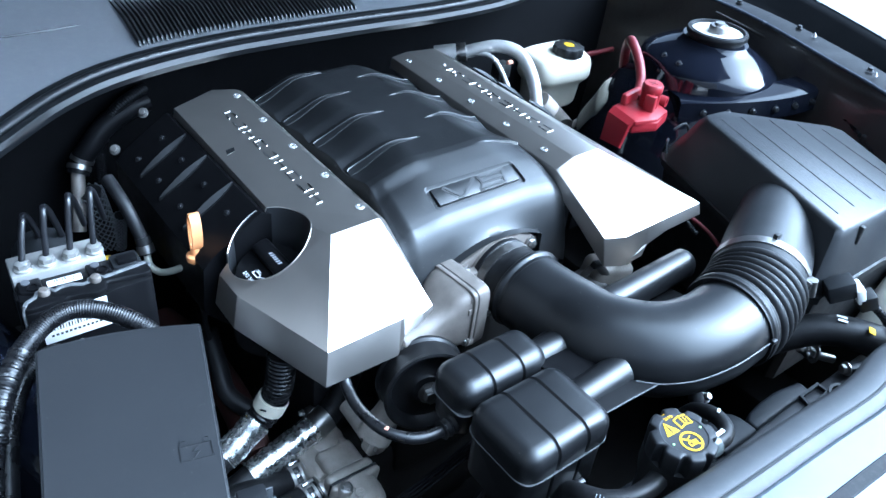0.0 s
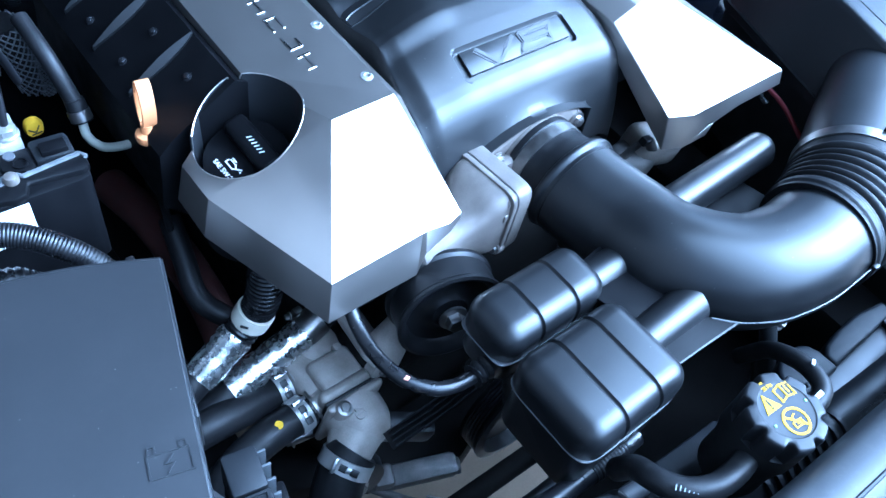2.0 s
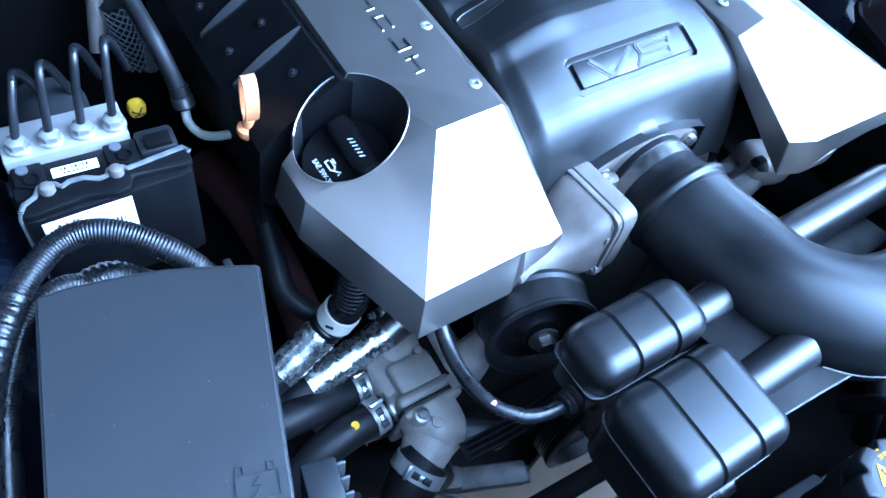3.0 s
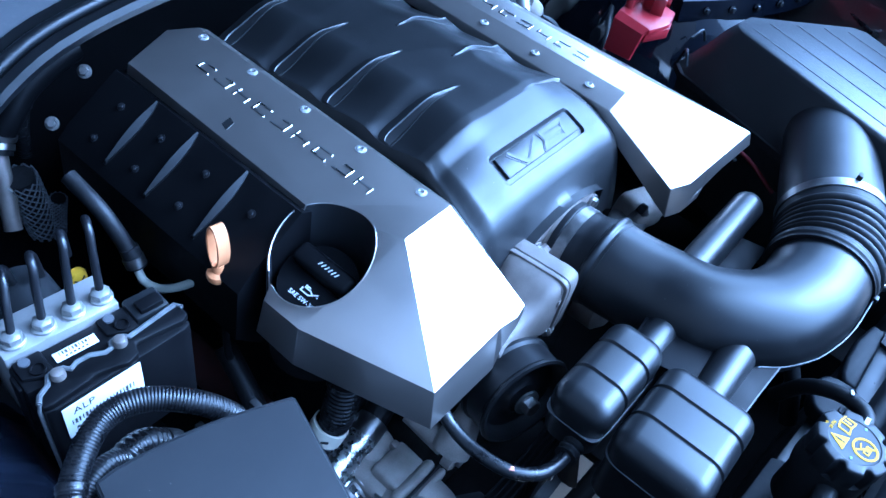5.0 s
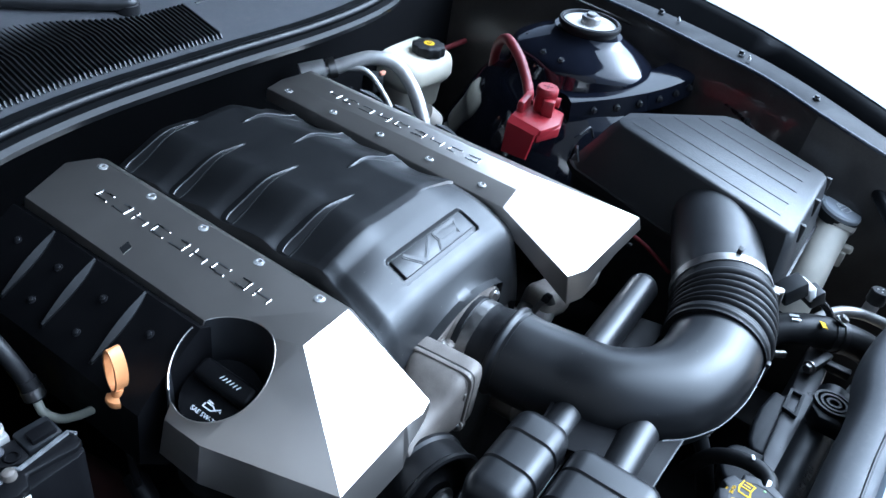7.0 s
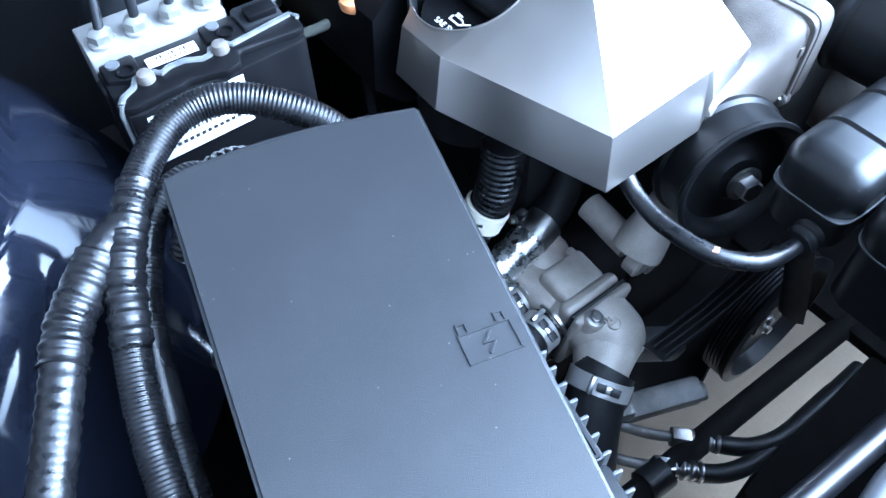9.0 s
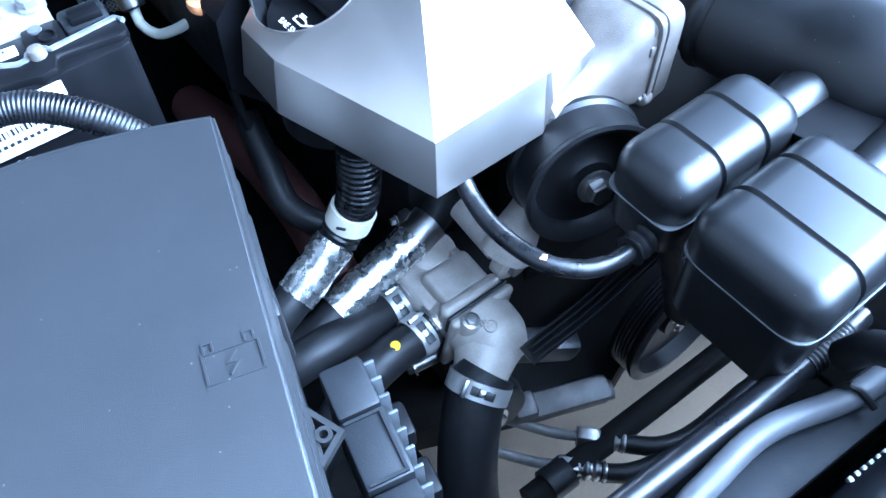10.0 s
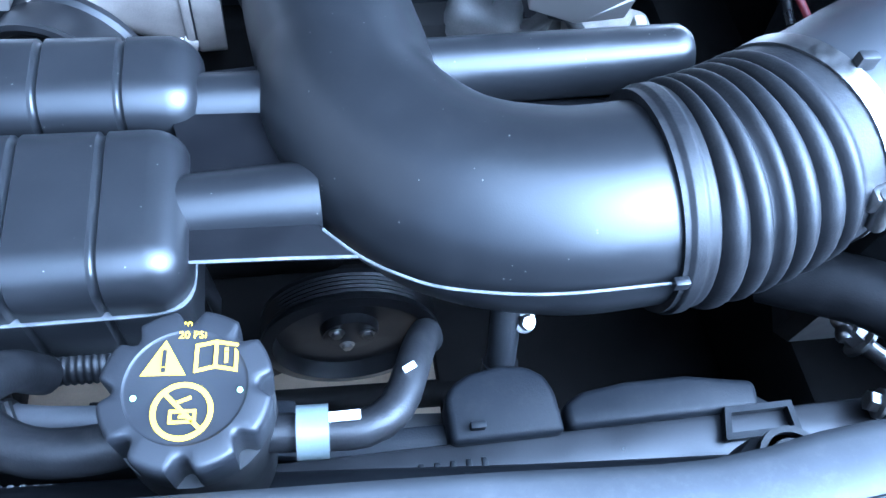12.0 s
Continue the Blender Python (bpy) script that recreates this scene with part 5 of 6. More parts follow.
        part("stub_ring", sweep([(-.2560, y - .001, z + .004), (-.2585, y - .001, z + .0035)], .0200, 24, smooth=False), STEEL, top)
    part("drain_screw", join(sweep([(-.255, -.104, .512), (-.279, -.0985, .508)], .0070, 14), hexbolt((-.279, -.0985, .508), (-1, .2, -.1), .0065, .008)), STEEL, top)


water_outlet()


def spring_clamp(parent, p, way, r):
    p, w = Vector(p), Vector(way).normalized()
    part("clamp_band", lathe([(r - .001, -.0078), (r + .0007, -.0078), (r + .0007, .0078), (r - .001, .0078)], axis(p, w), 36), ALUBLOCK, parent, "bright steel clamp band")
    face = Vector((-.25, -.45, .86))
    face = (face - w * face.dot(w)).normalized()
    m = basis(p + face * r, w.cross(face), w)
    for x in (-.0085, .0045):
        part("clamp_window", moved(box((x, 0, .0006), (.008, .0075, .0016), .0004), m), DARKPL, parent)
    part("clamp_tab", moved(box((.014, 0, .0022), (.004, .016, .006), .001), m), EDGE, parent)
    part("clamp_bridge", moved(box((-.002, 0, .0012), (.006, .006, .003), .0008), m), EDGE, parent)


def radiator_hose():
    top = thing("radiator_hose", (-.29, -.22, .50), "thick black rubber radiator hose with steel clamp", "hose")
    part("hose", sweep([(-.246, -.165, .564), (-.263, -.172, .553), (-.288, -.192, .524), (-.306, -.214, .485), (-.314, -.236, .44), (-.315, -.28, .38), (-.30, -.34, .32)], .027, 26), RUBBER, top)
    spring_clamp(top, (-.259, -.170, .556), (-.70, -.35, -.55), .0285)


radiator_hose()


def heater_pair():
    a = thing("coolant_hose", (-.33, -.09, .62), "black rubber coolant hose with spring clamp", "hose", "coolant hoses")
    part("hose", sweep([(-.262, -.0655, .568), (-.280, -.0665, .569), (-.316, -.070, .580), (-.352, -.072, .588), (-.39, -.068, .58), (-.43, -.05, .54)], .0185, 20), RUBBER, a)
    spring_clamp(a, (-.2735, -.066, .5685), (-1, 0, .05), .0195)
    b = thing("coolant_hose", (-.33, -.12, .56), "black rubber coolant hose with a yellow dot", "hose", "coolant hoses")
    part("hose", sweep([(-.263, -.103, .571), (-.280, -.105, .572), (-.313, -.108, .575), (-.348, -.113, .568), (-.385, -.12, .54), (-.415, -.12, .48)], .0185, 20), RUBBER, b)
    spring_clamp(b, (-.2745, -.104, .5715), (-1, -.10, .03), .0195)
    part("yellow_dot", lathe([(.0046, 0), (.0042, .0006), (.001, .0007)], axis((-.3025, -.1105, .5926), (-.1, -.25, 1)), 16), YELLOW, b, "yellow paint dot")


heater_pair()


def foil_hose(pts, tail, label):
    top = thing("foil_wrapped_hose", pts[0], label, "hose", "foil wrapped hoses")
    foil = sweep(pts, lambda s, t: .0175 + .0004 * math.sin(s * 210), 26, .0035)
    rnd = random.Random(len(label))
    for v in foil.verts:
        v.co += Vector((rnd.uniform(-1, 1), rnd.uniform(-1, 1), rnd.uniform(-1, 1))) * 0.0007
    part("foil_sleeve", foil, FOIL, top, "crinkled aluminium foil", angle=24)
    part("hose", sweep(tail, .0165, 18), RUBBER, top)
    return top


f1 = foil_hose([(-.228, -.040, .611), (-.255, -.043, .605), (-.290, -.046, .598), (-.322, -.049, .590)], [(-.317, -.049, .591), (-.345, -.052, .582), (-.385, -.045, .567), (-.42, -.02, .53)], "coolant hose in crinkled foil sleeve under the silver cover")
part("collar", sweep([(-.231, -.040, .610), (-.209, -.037, .616)], .0185, 22), STEEL, f1, "bright metal collar")
part("collar_lug", join(box((-.226, -.022, .622), (.012, .010, .012), .003, m=pose(0, 0, 0, 0, 10, 8)), hexbolt((-.236, -.024, .626), (-1, .1, .2), .0035, .006)), STEEL, f1)
part("upper_hose", sweep([(-.211, -.037, .615), (-.188, -.031, .628), (-.165, -.02, .66)], .017, 18), RUBBER, f1)
f2 = foil_hose([(-.303, -.036, .664), (-.315, -.038, .657), (-.335, -.042, .647), (-.352, -.045, .640)], [(-.35, -.045, .641), (-.375, -.05, .63), (-.40, -.05, .60), (-.42, -.03, .55)], "corrugated hose with foil wrap and white band")
part("corrugated_hose", sweep([(-.300, -.036, .667), (-.286, -.037, .685), (-.277, -.042, .715), (-.270, -.040, .76)], ribbed(.0175, .002, .0055), 20, .001), CONDUIT, f2, "black corrugated hose", angle=70)
part("band", sweep([(-.289, -.0368, .680), (-.2822, -.039, .695)], .0192, 22, smooth=False), WHITEPL, f2, "milky white band")
for k in range(3):
    part("band_slot", box(Vector((-.2965, -.0505, .690)) + Vector((.0052, -.0012, -.0040)) * (k - 1), (.0022, .0080, .0022), .0006, m=pose(0, 0, 0, 0, 30, 38)), DARKPL, f2)


PULLEY = mat("black_coated_pulley", (0.0045, 0.0045, 0.005), 0.42, vary=0.3, spec=0.26)


def idler():
    c = Vector((-.1610, -.1715, .7575))
    top = thing("belt_pulley", (c.x, c.y, c.z - .06), "black belt pulley with steel centre bolt", "pulley")
    part("wheel", lathe([(.010, .001), (.017, .001), (.021, .005), (.033, .0085), (.0405, .006), (.0445, -.003), (.0495, -.006), (.0525, -.005), (.0525, -.002), (.0500, .001), (.0500, .023), (.0525, .026), (.0525, .030), (.04, .031), (.012, .031)], axis(c, (.30, .94, -.12)), 56), PULLEY, top)
    part("centre_bolt", hexbolt(c + Vector((-.001, -.004, .001)), (-.30, -.94, .12), .0095, .012, turn=15), STEEL, top)
    part("bracket", join(sweep([(-.140, -.105, .78), (-.152, -.120, .735), (-.182, -.132, .705), (-.205, -.135, .670)], lambda s, t: .016 + .005 * math.cos(6.3 * s / t), 22, .004), lathe([(.008, 0), (.017, .001), (.017, .012), (.014, .014), (.001, .014)], axis((-.205, -.134, .668), (.03, -.97, -.1)), 24)), ALUDIRTY, top, "cast aluminium bracket")
    part("pipe_boss", sweep([(-.203, -.078, .673), (-.2045, -.128, .668)], .0125, 18), ALUDIRTY, top)
    part("boss_bolt", hexbolt((-.2055, -.1440, .6670), (.03, -.97, -.1), .0085, .009), STEEL, top)


idler()


def vent_hose():
    top = thing("vent_hose", (-.24, -.2, .78), "glossy black vent hose with an orange mark", "hose")
    part("hose", sweep([(-.246, -.125, .800), (-.250, -.145, .787), (-.253, -.170, .783), (-.252, -.195, .784), (-.245, -.216, .783), (-.228, -.232, .780), (-.207, -.238, .778), (-.190, -.238, .778)], .0062, 16), CONDUIT, top)
    part("mark", box((-.2475, -.2125, .7885), (.006, .0045, .0022), .0008, m=pose(0, 0, 0, 0, -20, -60)), ORANGE, top, "orange paint mark")
    part("connector", sweep([(-.196, -.2385, .778), (-.178, -.238, .779)], lambda s, t: .0095 + .0015 * math.cos(s * 900), 18, .001), RUBBER, top)


vent_hose()
blk = thing("front_accessories", (-.1, -.12, .45), "dark front engine accessories and belt", "engine part")
part("front_cover", box((-.01, -.07, .62), (.26, .06, .24), .02), UNDER, blk)
part("pump_pulley", lathe([(.082, 0), (.088, .002), (.088, .006)] + [(.0865 if k % 2 else .0885, .007 + .0022 * k) for k in range(11)] + [(.090, .032), (.090, .036), (.078, .038), (.074, .020), (.03, .018), (.028, .028), (.001, .028)], axis((.020, -.166, .412), (0, -1, .05)), 56), PULLEY, blk)
for a in (20, 140, 260):
    part("pulley_bolt", hexbolt((.020 + .018 * math.cos(radians(a)), -.194, .413 + .018 * math.sin(radians(a))), (0, -1, .05), .0055, .006), STEEL, blk)
part("casting", join(box((.165, -.100, .705), (.12, .05, .05), .014, 3, m=pose(0, 0, 0, 8, 6, 10)), box((.125, -.080, .725), (.06, .05, .05), .012, 3, m=pose(0, 0, 0, 0, 20, -15))), GRIMECAST, blk, "grimy aluminium casting")
part("rear_casting", box((.222, -.098, .722), (.07, .045, .045), .012, 3, m=pose(0, 0, 0, 4, 10, -12)), ALUDIRTY, blk, "weathered aluminium casting")
part("clip_bracket", join(sweep([(.166, -.102, .728), (.167, -.106, .745), (.169, -.110, .760), (.178, -.112, .762), (.200, -.114, .735), (.230, -.116, .700)], .0028, 8, flat=2.2), sweep([(.150, -.100, .725), (.160, -.106, .745), (.167, -.110, .758)], .0026, 8, flat=2.2)), GRIMECAST, blk, "bent sheet metal clip")
part("clip_block", box((.172, -.114, .764), (.015, .010, .010), .002, m=pose(0, 0, 0, 10, 15, 0)), MODPL, blk)
part("pale_clip", box((.236, -.118, .752), (.010, .010, .016), .003), WHITEPL, blk, "milky plastic clip")
part("timing_cover", box((-.10, -.055, .46), (.26, .07, .22), .025, 3), UNDER, blk)
part("oil_pan", box((-.05, .0, .40), (.34, .16, .14), .02), UNDER, blk)
part("tensioner", lathe([(.012, 0), (.034, .002), (.036, .008), (.034, .022), (.03, .024), (.001, .024)], axis((-.235, -.150, .47), (-.2, -1, .15)), 32), DARKPL, blk)
part("tensioner_bolt", hexbolt((-.240, -.176, .474), (-.2, -1, .15), .008, .008), STEEL, blk)
part("bracket", box((-.17, -.15, .50), (.09, .03, .03), .008, m=pose(0, 0, 0, 0, 20, -25)), BLACKMETAL, blk)
belt = part("belt", loft([[Vector(c) + Vector(d) for d in ((-.004, -.013, .009), (.004, .013, -.009), (.0055, .0125, -.0075), (-.0025, -.0135, .0105))] for c in ((-.225, -.190, .60), (-.17, -.197, .625), (-.10, -.200, .655))]), RUBBER, blk)
for k in range(4):
    o = Vector((-.0025 + .0022 * k, -.0105 + .0070 * k, .0085 - .0045 * k))
    part("belt_rib", sweep([Vector((-.222, -.190, .6015)) + o, Vector((-.17, -.197, .6255)) + o, Vector((-.102, -.200, .6550)) + o], .0011, 6), RUBBER, belt)
part("rack_casting", join(box((-.140, -.176, .378), (.105, .030, .026), .007, 2, m=pose(0, 0, 0, 10, 0, -22)), sweep([(-.20, -.150, .375), (-.09, -.200, .378)], .011, 14), box((-.185, -.160, .392), (.026, .030, .020), .005, 2, m=pose(0, 0, 0, 0, 0, -22))), GRIMECAST, blk, "grimy aluminium casting")
part("belt", sweep([(-.115, -.215, .70), (-.10, -.225, .64), (-.09, -.235, .58)], .013, 6, flat=.3), RUBBER, blk)
part("alternator", lathe([(.05, 0), (.062, .01), (.062, .07), (.05, .08), (.02, .085)], axis((.17, -.06, .62), (0, -1, 0)), 32), ALUDIRTY, blk)
part("lower_hose", sweep([(-.300, .10, .70), (-.307, .06, .68), (-.312, .026, .66), (-.297, -.004, .65), (-.27, -.02, .64)], .0115, 16), RUBBER, blk)
part("exhaust_manifold", sweep([(-.30, -.02, .58), (-.29, .06, .60), (-.29, .18, .60), (-.30, .28, .58)], .022, 18), RUST, blk, "rusty brown iron")
part("sensor_plug", box((-.366, .028, .658), (.018, .012, .024), .003, m=pose(0, 0, 0, 20, 25, 30)), CLIPPALE, blk, "pale plug")
part("sensor_wire", sweep([(-.370, .022, .648), (-.39, .0, .63), (-.42, -.02, .62)], .006, 12), RUBBER, blk)

for a, b in (((-.152, -.212, .362), (-.107, -.259, .358)), ((-.191, -.223, .362), (-.157, -.258, .358))):
    p, q = Vector(a), Vector(b)
    d = (q - p).normalized()
    h = thing("hydraulic_line", p, "thin steel hydraulic line with crimped fitting", "pipe", "hydraulic lines")
    part("pipe", sweep([p - d * .09 + Vector((0, 0, .02)), p - d * .03, p + d * .002], .0060, 12), GRIMECAST, h)
    part("nut", lathe([(.0115, 0), (.0125, .002), (.0125, .020), (.0115, .022)], axis(p, d), 6), STEEL, h, "zinc hexagon nut")
    part("crimp", sweep([p + d * .021, p + d * .052], lambda s, t: .0108 + .0013 * math.cos(s * 640), 16, .001), STEEL, h, "ribbed zinc crimp")
    part("rubber_hose", sweep([p + d * .046, q + d * .004, q + Vector((.022, -.018, 0)), q + Vector((.055, -.028, -.002)), q + Vector((.11, -.030, -.006)), q + Vector((.2, -.03, -.01))], .0105, 14), RUBBER, h)
h = thing("frame_bar", (-.22, -.235, .34), "dark round bar under the engine with rubber bush", "frame bar")
part("bar", sweep([(-.24, -.232, .358), (.14, -.244, .358)], .0145, 18), UNDER, h)
part("bush", sweep([(-.215, -.2328, .358), (-.185, -.2338, .358)], .019, 18), RUBBER, h)


# dark floor of the bay, open under the front of the engine
tray = tagged(part("undertray", box((-.1, .30, .33), (.6, .5, .02), .004), UNDER), "black undertray and frame below the engine", "undertray", kind="structure")
part("side_panel", box((-.50, 0, .366), (.40, 1.0, .02), .004), UNDER, tray)
part("side_panel", box((.42, .02, .36), (.62, 1.0, .02), .004), UNDER, tray)
part("cross_member", prism([(-.33, -.08), (-.176, -.150), (-.074, -.190), (0, -.165), (.10, -.16), (.29, -.15), (.29, -.02), (-.33, -.02)], .30, .362, .008), UNDER, tray)
part("front_beam", prism([(-.07, -.288), (.12, -.288), (.50, -.26), (.50, -.42), (-.14, -.42), (-.14, -.30)], .30, .362, .008), UNDER, tray)
for s_ in (-1, 1):
    tagged(part("frame_rail", box((s_ * .46, 0, .46), (.10, 1.1, .14), .012), UNDER), "black frame rail beside the engine", "frame rail", kind="structure")


# ---- radiator ----
def radiator():
    top = thing("radiator", (-.02, -.42, .35), "black radiator with plastic top tank and fan shroud", "radiator")
    part("core", box((-.02, -.432, .53), (.72, .03, .46), .004), BLACKMETAL, top)
    tank = part("top_tank", sweep([(-.40, -.424, .752), (-.1, -.436, .752), (.10, -.452, .753), (.27, -.464, .754)], .020, 20, flat=.9), TANKPL, top)
    for k in range(9):
        x = -.055 + .013 * k
        part("tank_rib", sweep([(x, -.4255 - .055 * (x + .4), .752), (x + .004, -.4258 - .055 * (x + .4), .752)], .0215, 14, smooth=False), TANKPL, tank)
    for k in range(48):
        x = -.02 + .0056 * k
        part("crimp", box((x, -.4318 - .075 * (x - .094), .7563), (.0034, .0058, .0046), .0012, m=pose(0, 0, 0, 0, 0, -4)), CRIMP, top)
    for k in range(32):
        x = -.20 + .0056 * k
        part("crimp", box((x, -.4125 - .09 * (x + .2), .7570), (.0034, .0050, .004), .0008, m=pose(0, 0, 0, 0, 0, -5)), CRIMP, top)
    m = basis((.095, -.462, .7705), (-1, .06, 0), (0, -1, -.3))
    part("tank_text", lettering("PA66-GF25", .011, m, .0004), TANKPL, tank, "moulded letters")
    sh = part("fan_shroud", prism([(-.33, -.365), (-.20, -.372), (-.03, -.383), (-.02, -.404), (.035, -.404), (.22, -.405), (.24, -.420), (.235, -.437), (.092, -.430), (.066, -.416), (.035, -.426), (-.05, -.410), (-.33, -.392)], .738, .752, .002), SHROUD, top)
    part("shroud_hump", prism([(.046, -.420), (.046, -.396), (.050, -.389), (.060, -.383), (.078, -.380), (.092, -.382), (.101, -.388), (.105, -.398), (.106, -.420)], .745, .766, .005, 3), SHROUD, sh)
    part("shroud_step", prism([(.109, -.418), (.109, -.404), (.120, -.398), (.145, -.395), (.180, -.395), (.219, -.402), (.217, -.418)], .745, .763, .004, 3), SHROUD, sh)
    part("shroud_wall", prism([(-.33, -.372), (.0, -.390), (.24, -.408), (.24, -.414), (-.33, -.386)], .45, .739, .002), DARKPL, top)
    part("shroud_tab", box((.060, -.413, .769), (.008, .004, .005), .001), SHROUD, sh)
    part("clip_frame", strips([(.192, -.432, .232, -.432), (.232, -.432, .232, -.418), (.232, -.418, .196, -.418), (.196, -.418, .192, -.432)], .0035, Matrix.Translation((0, 0, .762)), .003), SHROUD, sh)
    for k in range(5):
        part("comb", box((.030 + .008 * k, -.430, .757), (.003, .007, .008), .0008), TANKPL, sh)
    # rubber mount at the tank's end
    part("mount_pad", prism([(.175, -.487), (.175, -.450), (.188, -.440), (.218, -.442), (.232, -.460), (.230, -.490)], .770, .792, .003), TANKPL, top)
    part("mount_ring", join(*[moved(lathe([(r, .792), (r, .797), (r - .0028, .797), (r - .0028, .792)], Matrix.Translation((.203, -.460, 0)) @ Matrix.Diagonal((1.0, 1.15, 1, 1)), 32), Matrix()) for r in (.019, .0135, .0075)]), RUBBER, top)
    part("side_bracket", join(box((.300, -.434, .769), (.045, .010, .012), .002, m=pose(0, 0, 0, 0, 0, -20)), box((.313, -.452, .762), (.012, .04, .012), .002)), TANKPL, top)
    part("bracket_bolt", hexbolt((.2800, -.4260, .7710), (-.9, .4, 0), .006, .008), STEEL, top)
    return top


CRIMP = mat("bright_crimped_metal", (0.33, 0.33, 0.325), 0.35, 0.6, vary=0.1)
TANKPL = mat("glass_filled_black_plastic", (0.007, 0.0075, 0.009), 0.40, bump=0.15, dust=0.02, spec=0.20)
SHROUD = mat("shroud_plastic", (0.0075, 0.0083, 0.0104), 0.5, bump=0.2, dust=0.03, spec=0.16)
radiator()


def coolant_cap():
    c = Vector((-.0655, -.4170, 0))
    top = thing("coolant_filler", (c.x, c.y, .77), "dark grey lobed coolant filler with yellow warning print", "filler")
    n = 144
    def ring(r, z, depth):
        out = []
        for k in range(n):
            a = 2 * math.pi * k / n
            notch = max(0.0, math.cos(8 * a + .4) - .42) / .58
            rr = r - 1.6 * depth * notch ** .6
            out.append((c.x + rr * math.cos(a), c.y + rr * math.sin(a), z))
        return out
    cap = part("cap_body", loft([ring(.0290, .838, .003), ring(.0310, .842, .0034), ring(.0317, .8600, .0034), ring(.0316, .8640, .0034), ring(.0308, .8655, .0034), ring(.0294, .8661, .0033), ring(.0225, .8662, .0), ring(.0220, .8657, 0), ring(.0212, .8656, 0)]), CAPPL, top, angle=45)
    part("neck", lathe([(.027, .77), (.027, .80), (.031, .82), (.031, .842), (.02, .842)], Matrix.Translation(c), 36), DARKPL, top)
    m = Matrix.Translation((c.x, c.y, .8657)) @ pose(0, 0, 0, 0, 0, -4)
    part("print_warning", moved(solid([(-.0165, .0045, 0), (-.0005, .0045, 0), (-.0085, .0185, 0), (-.0165, .0045, .0004), (-.0005, .0045, .0004), (-.0085, .0185, .0004)], [(0, 1, 2), (3, 4, 5), (0, 1, 4, 3), (1, 2, 5, 4), (2, 0, 3, 5)]), m), YELLOW, cap, "yellow warning triangle")
    part("print_mark", strips([(-.0085, .0085, -.0085, .0138), (-.0085, .0063, -.0085, .0067)], .0016, m @ Matrix.Translation((0, 0, .0006)), .0002), CAPPL, cap)
    part("print_book", strips([(.003, .006, .010, .0075), (.010, .0075, .0175, .006), (.003, .006, .003, .016), (.0175, .006, .0175, .016), (.003, .016, .010, .0175), (.010, .0175, .0175, .016), (.010, .0075, .010, .0175), (.0138, .0095, .0138, .0125), (.0138, .0142, .0138, .0145)], .0013, m, .0003), YELLOW, cap, "yellow handbook symbol")
    part("print_ban", join(hoop(.0092, .0110, -.0002, .0004, m @ Matrix.Translation((-.0005, -.0095, 0))), strips([(-.0072, -.0025, .0064, -.0165)], .0015, m, .0003)), YELLOW, cap, "yellow prohibition ring")
    part("print_tank", strips([(-.0045, -.0135, .0040, -.0135), (-.0045, -.0135, -.0045, -.0095), (.0040, -.0135, .0040, -.0095), (-.0045, -.0095, .0040, -.0095), (-.002, -.006, .002, -.0045), (-.001, -.0115, .001, -.0115)], .0011, m, .0003), YELLOW, cap)
    part("print_pressure", join(lettering("140 kPa", .0042, m @ Matrix.Translation((.001, .0245, .0002)), .0002), lettering("20 PSI", .0042, m @ Matrix.Translation((.001, .0205, .0002)), .0002)), YELLOW, cap, "small yellow print")
    for x, y in ((-.018, -.004), (.0195, -.002)):
        part("dot", lathe([(.0012, 0), (.001, .0006)], m @ Matrix.Translation((x, y, 0)), 10), GREENDOT, cap)


FADED = mat("faded_print", (0.16, 0.18, 0.19), 0.5)
CLIPPL = mat("cloudy_plastic", (0.11, 0.125, 0.125), 0.4, vary=0.12)
GREENDOT = mat("green_dot", (0.35, 0.60, 0.25), 0.5)
coolant_cap()


def cap_hoses():
    a = thing("overflow_hose", (-.14, -.41, .82), "black printed rubber hose bent beside the coolant cap", "hose", "overflow hoses")
    part("hose", sweep([(-.080, -.4195, .828), (-.105, -.424, .827), (-.130, -.422, .826), (-.150, -.410, .824), (-.158, -.392, .818), (-.153, -.375, .800), (-.148, -.365, .77)], .0098, 18), RUBBER, a)
    part("print", strips([(-.010 + .0032 * k, -.001 + .0008 * k, -.010 + .0032 * k, .0028 + .0008 * k) for k in range(6)], .0008, Matrix.Translation((-.152, -.408, .8325)) @ pose(0, 0, 0, 0, 0, 120), .0003), FADED, a, "faded grey bars")
    b = thing("overflow_hose", (.01, -.42, .82), "black rubber hose with white clip by the coolant cap", "hose", "overflow hoses")
    part("hose", sweep([(-.055, -.424, .828), (-.022, -.4265, .828), (.000, -.4275, .828), (.014, -.420, .827), (.022, -.405, .823), (.029, -.388, .812), (.037, -.370, .79), (.045, -.355, .75)], .0080, 18), RUBBER, b)
    part("clip", sweep([(-.0275, -.4265, .828), (-.0145, -.427, .828)], .0112, 20), CLIPPL, b, "milky white clip")
    part("tape_mark", box((-.008, -.4245, .8375), (.013, .004, .002), .0005), LABEL, b, "white paper mark")
    part("paint_dot", box((.0215, -.404, .8322), (.006, .003, .0016), .0006, m=pose(0, 0, 0, 0, 0, 25)), LABEL, b)


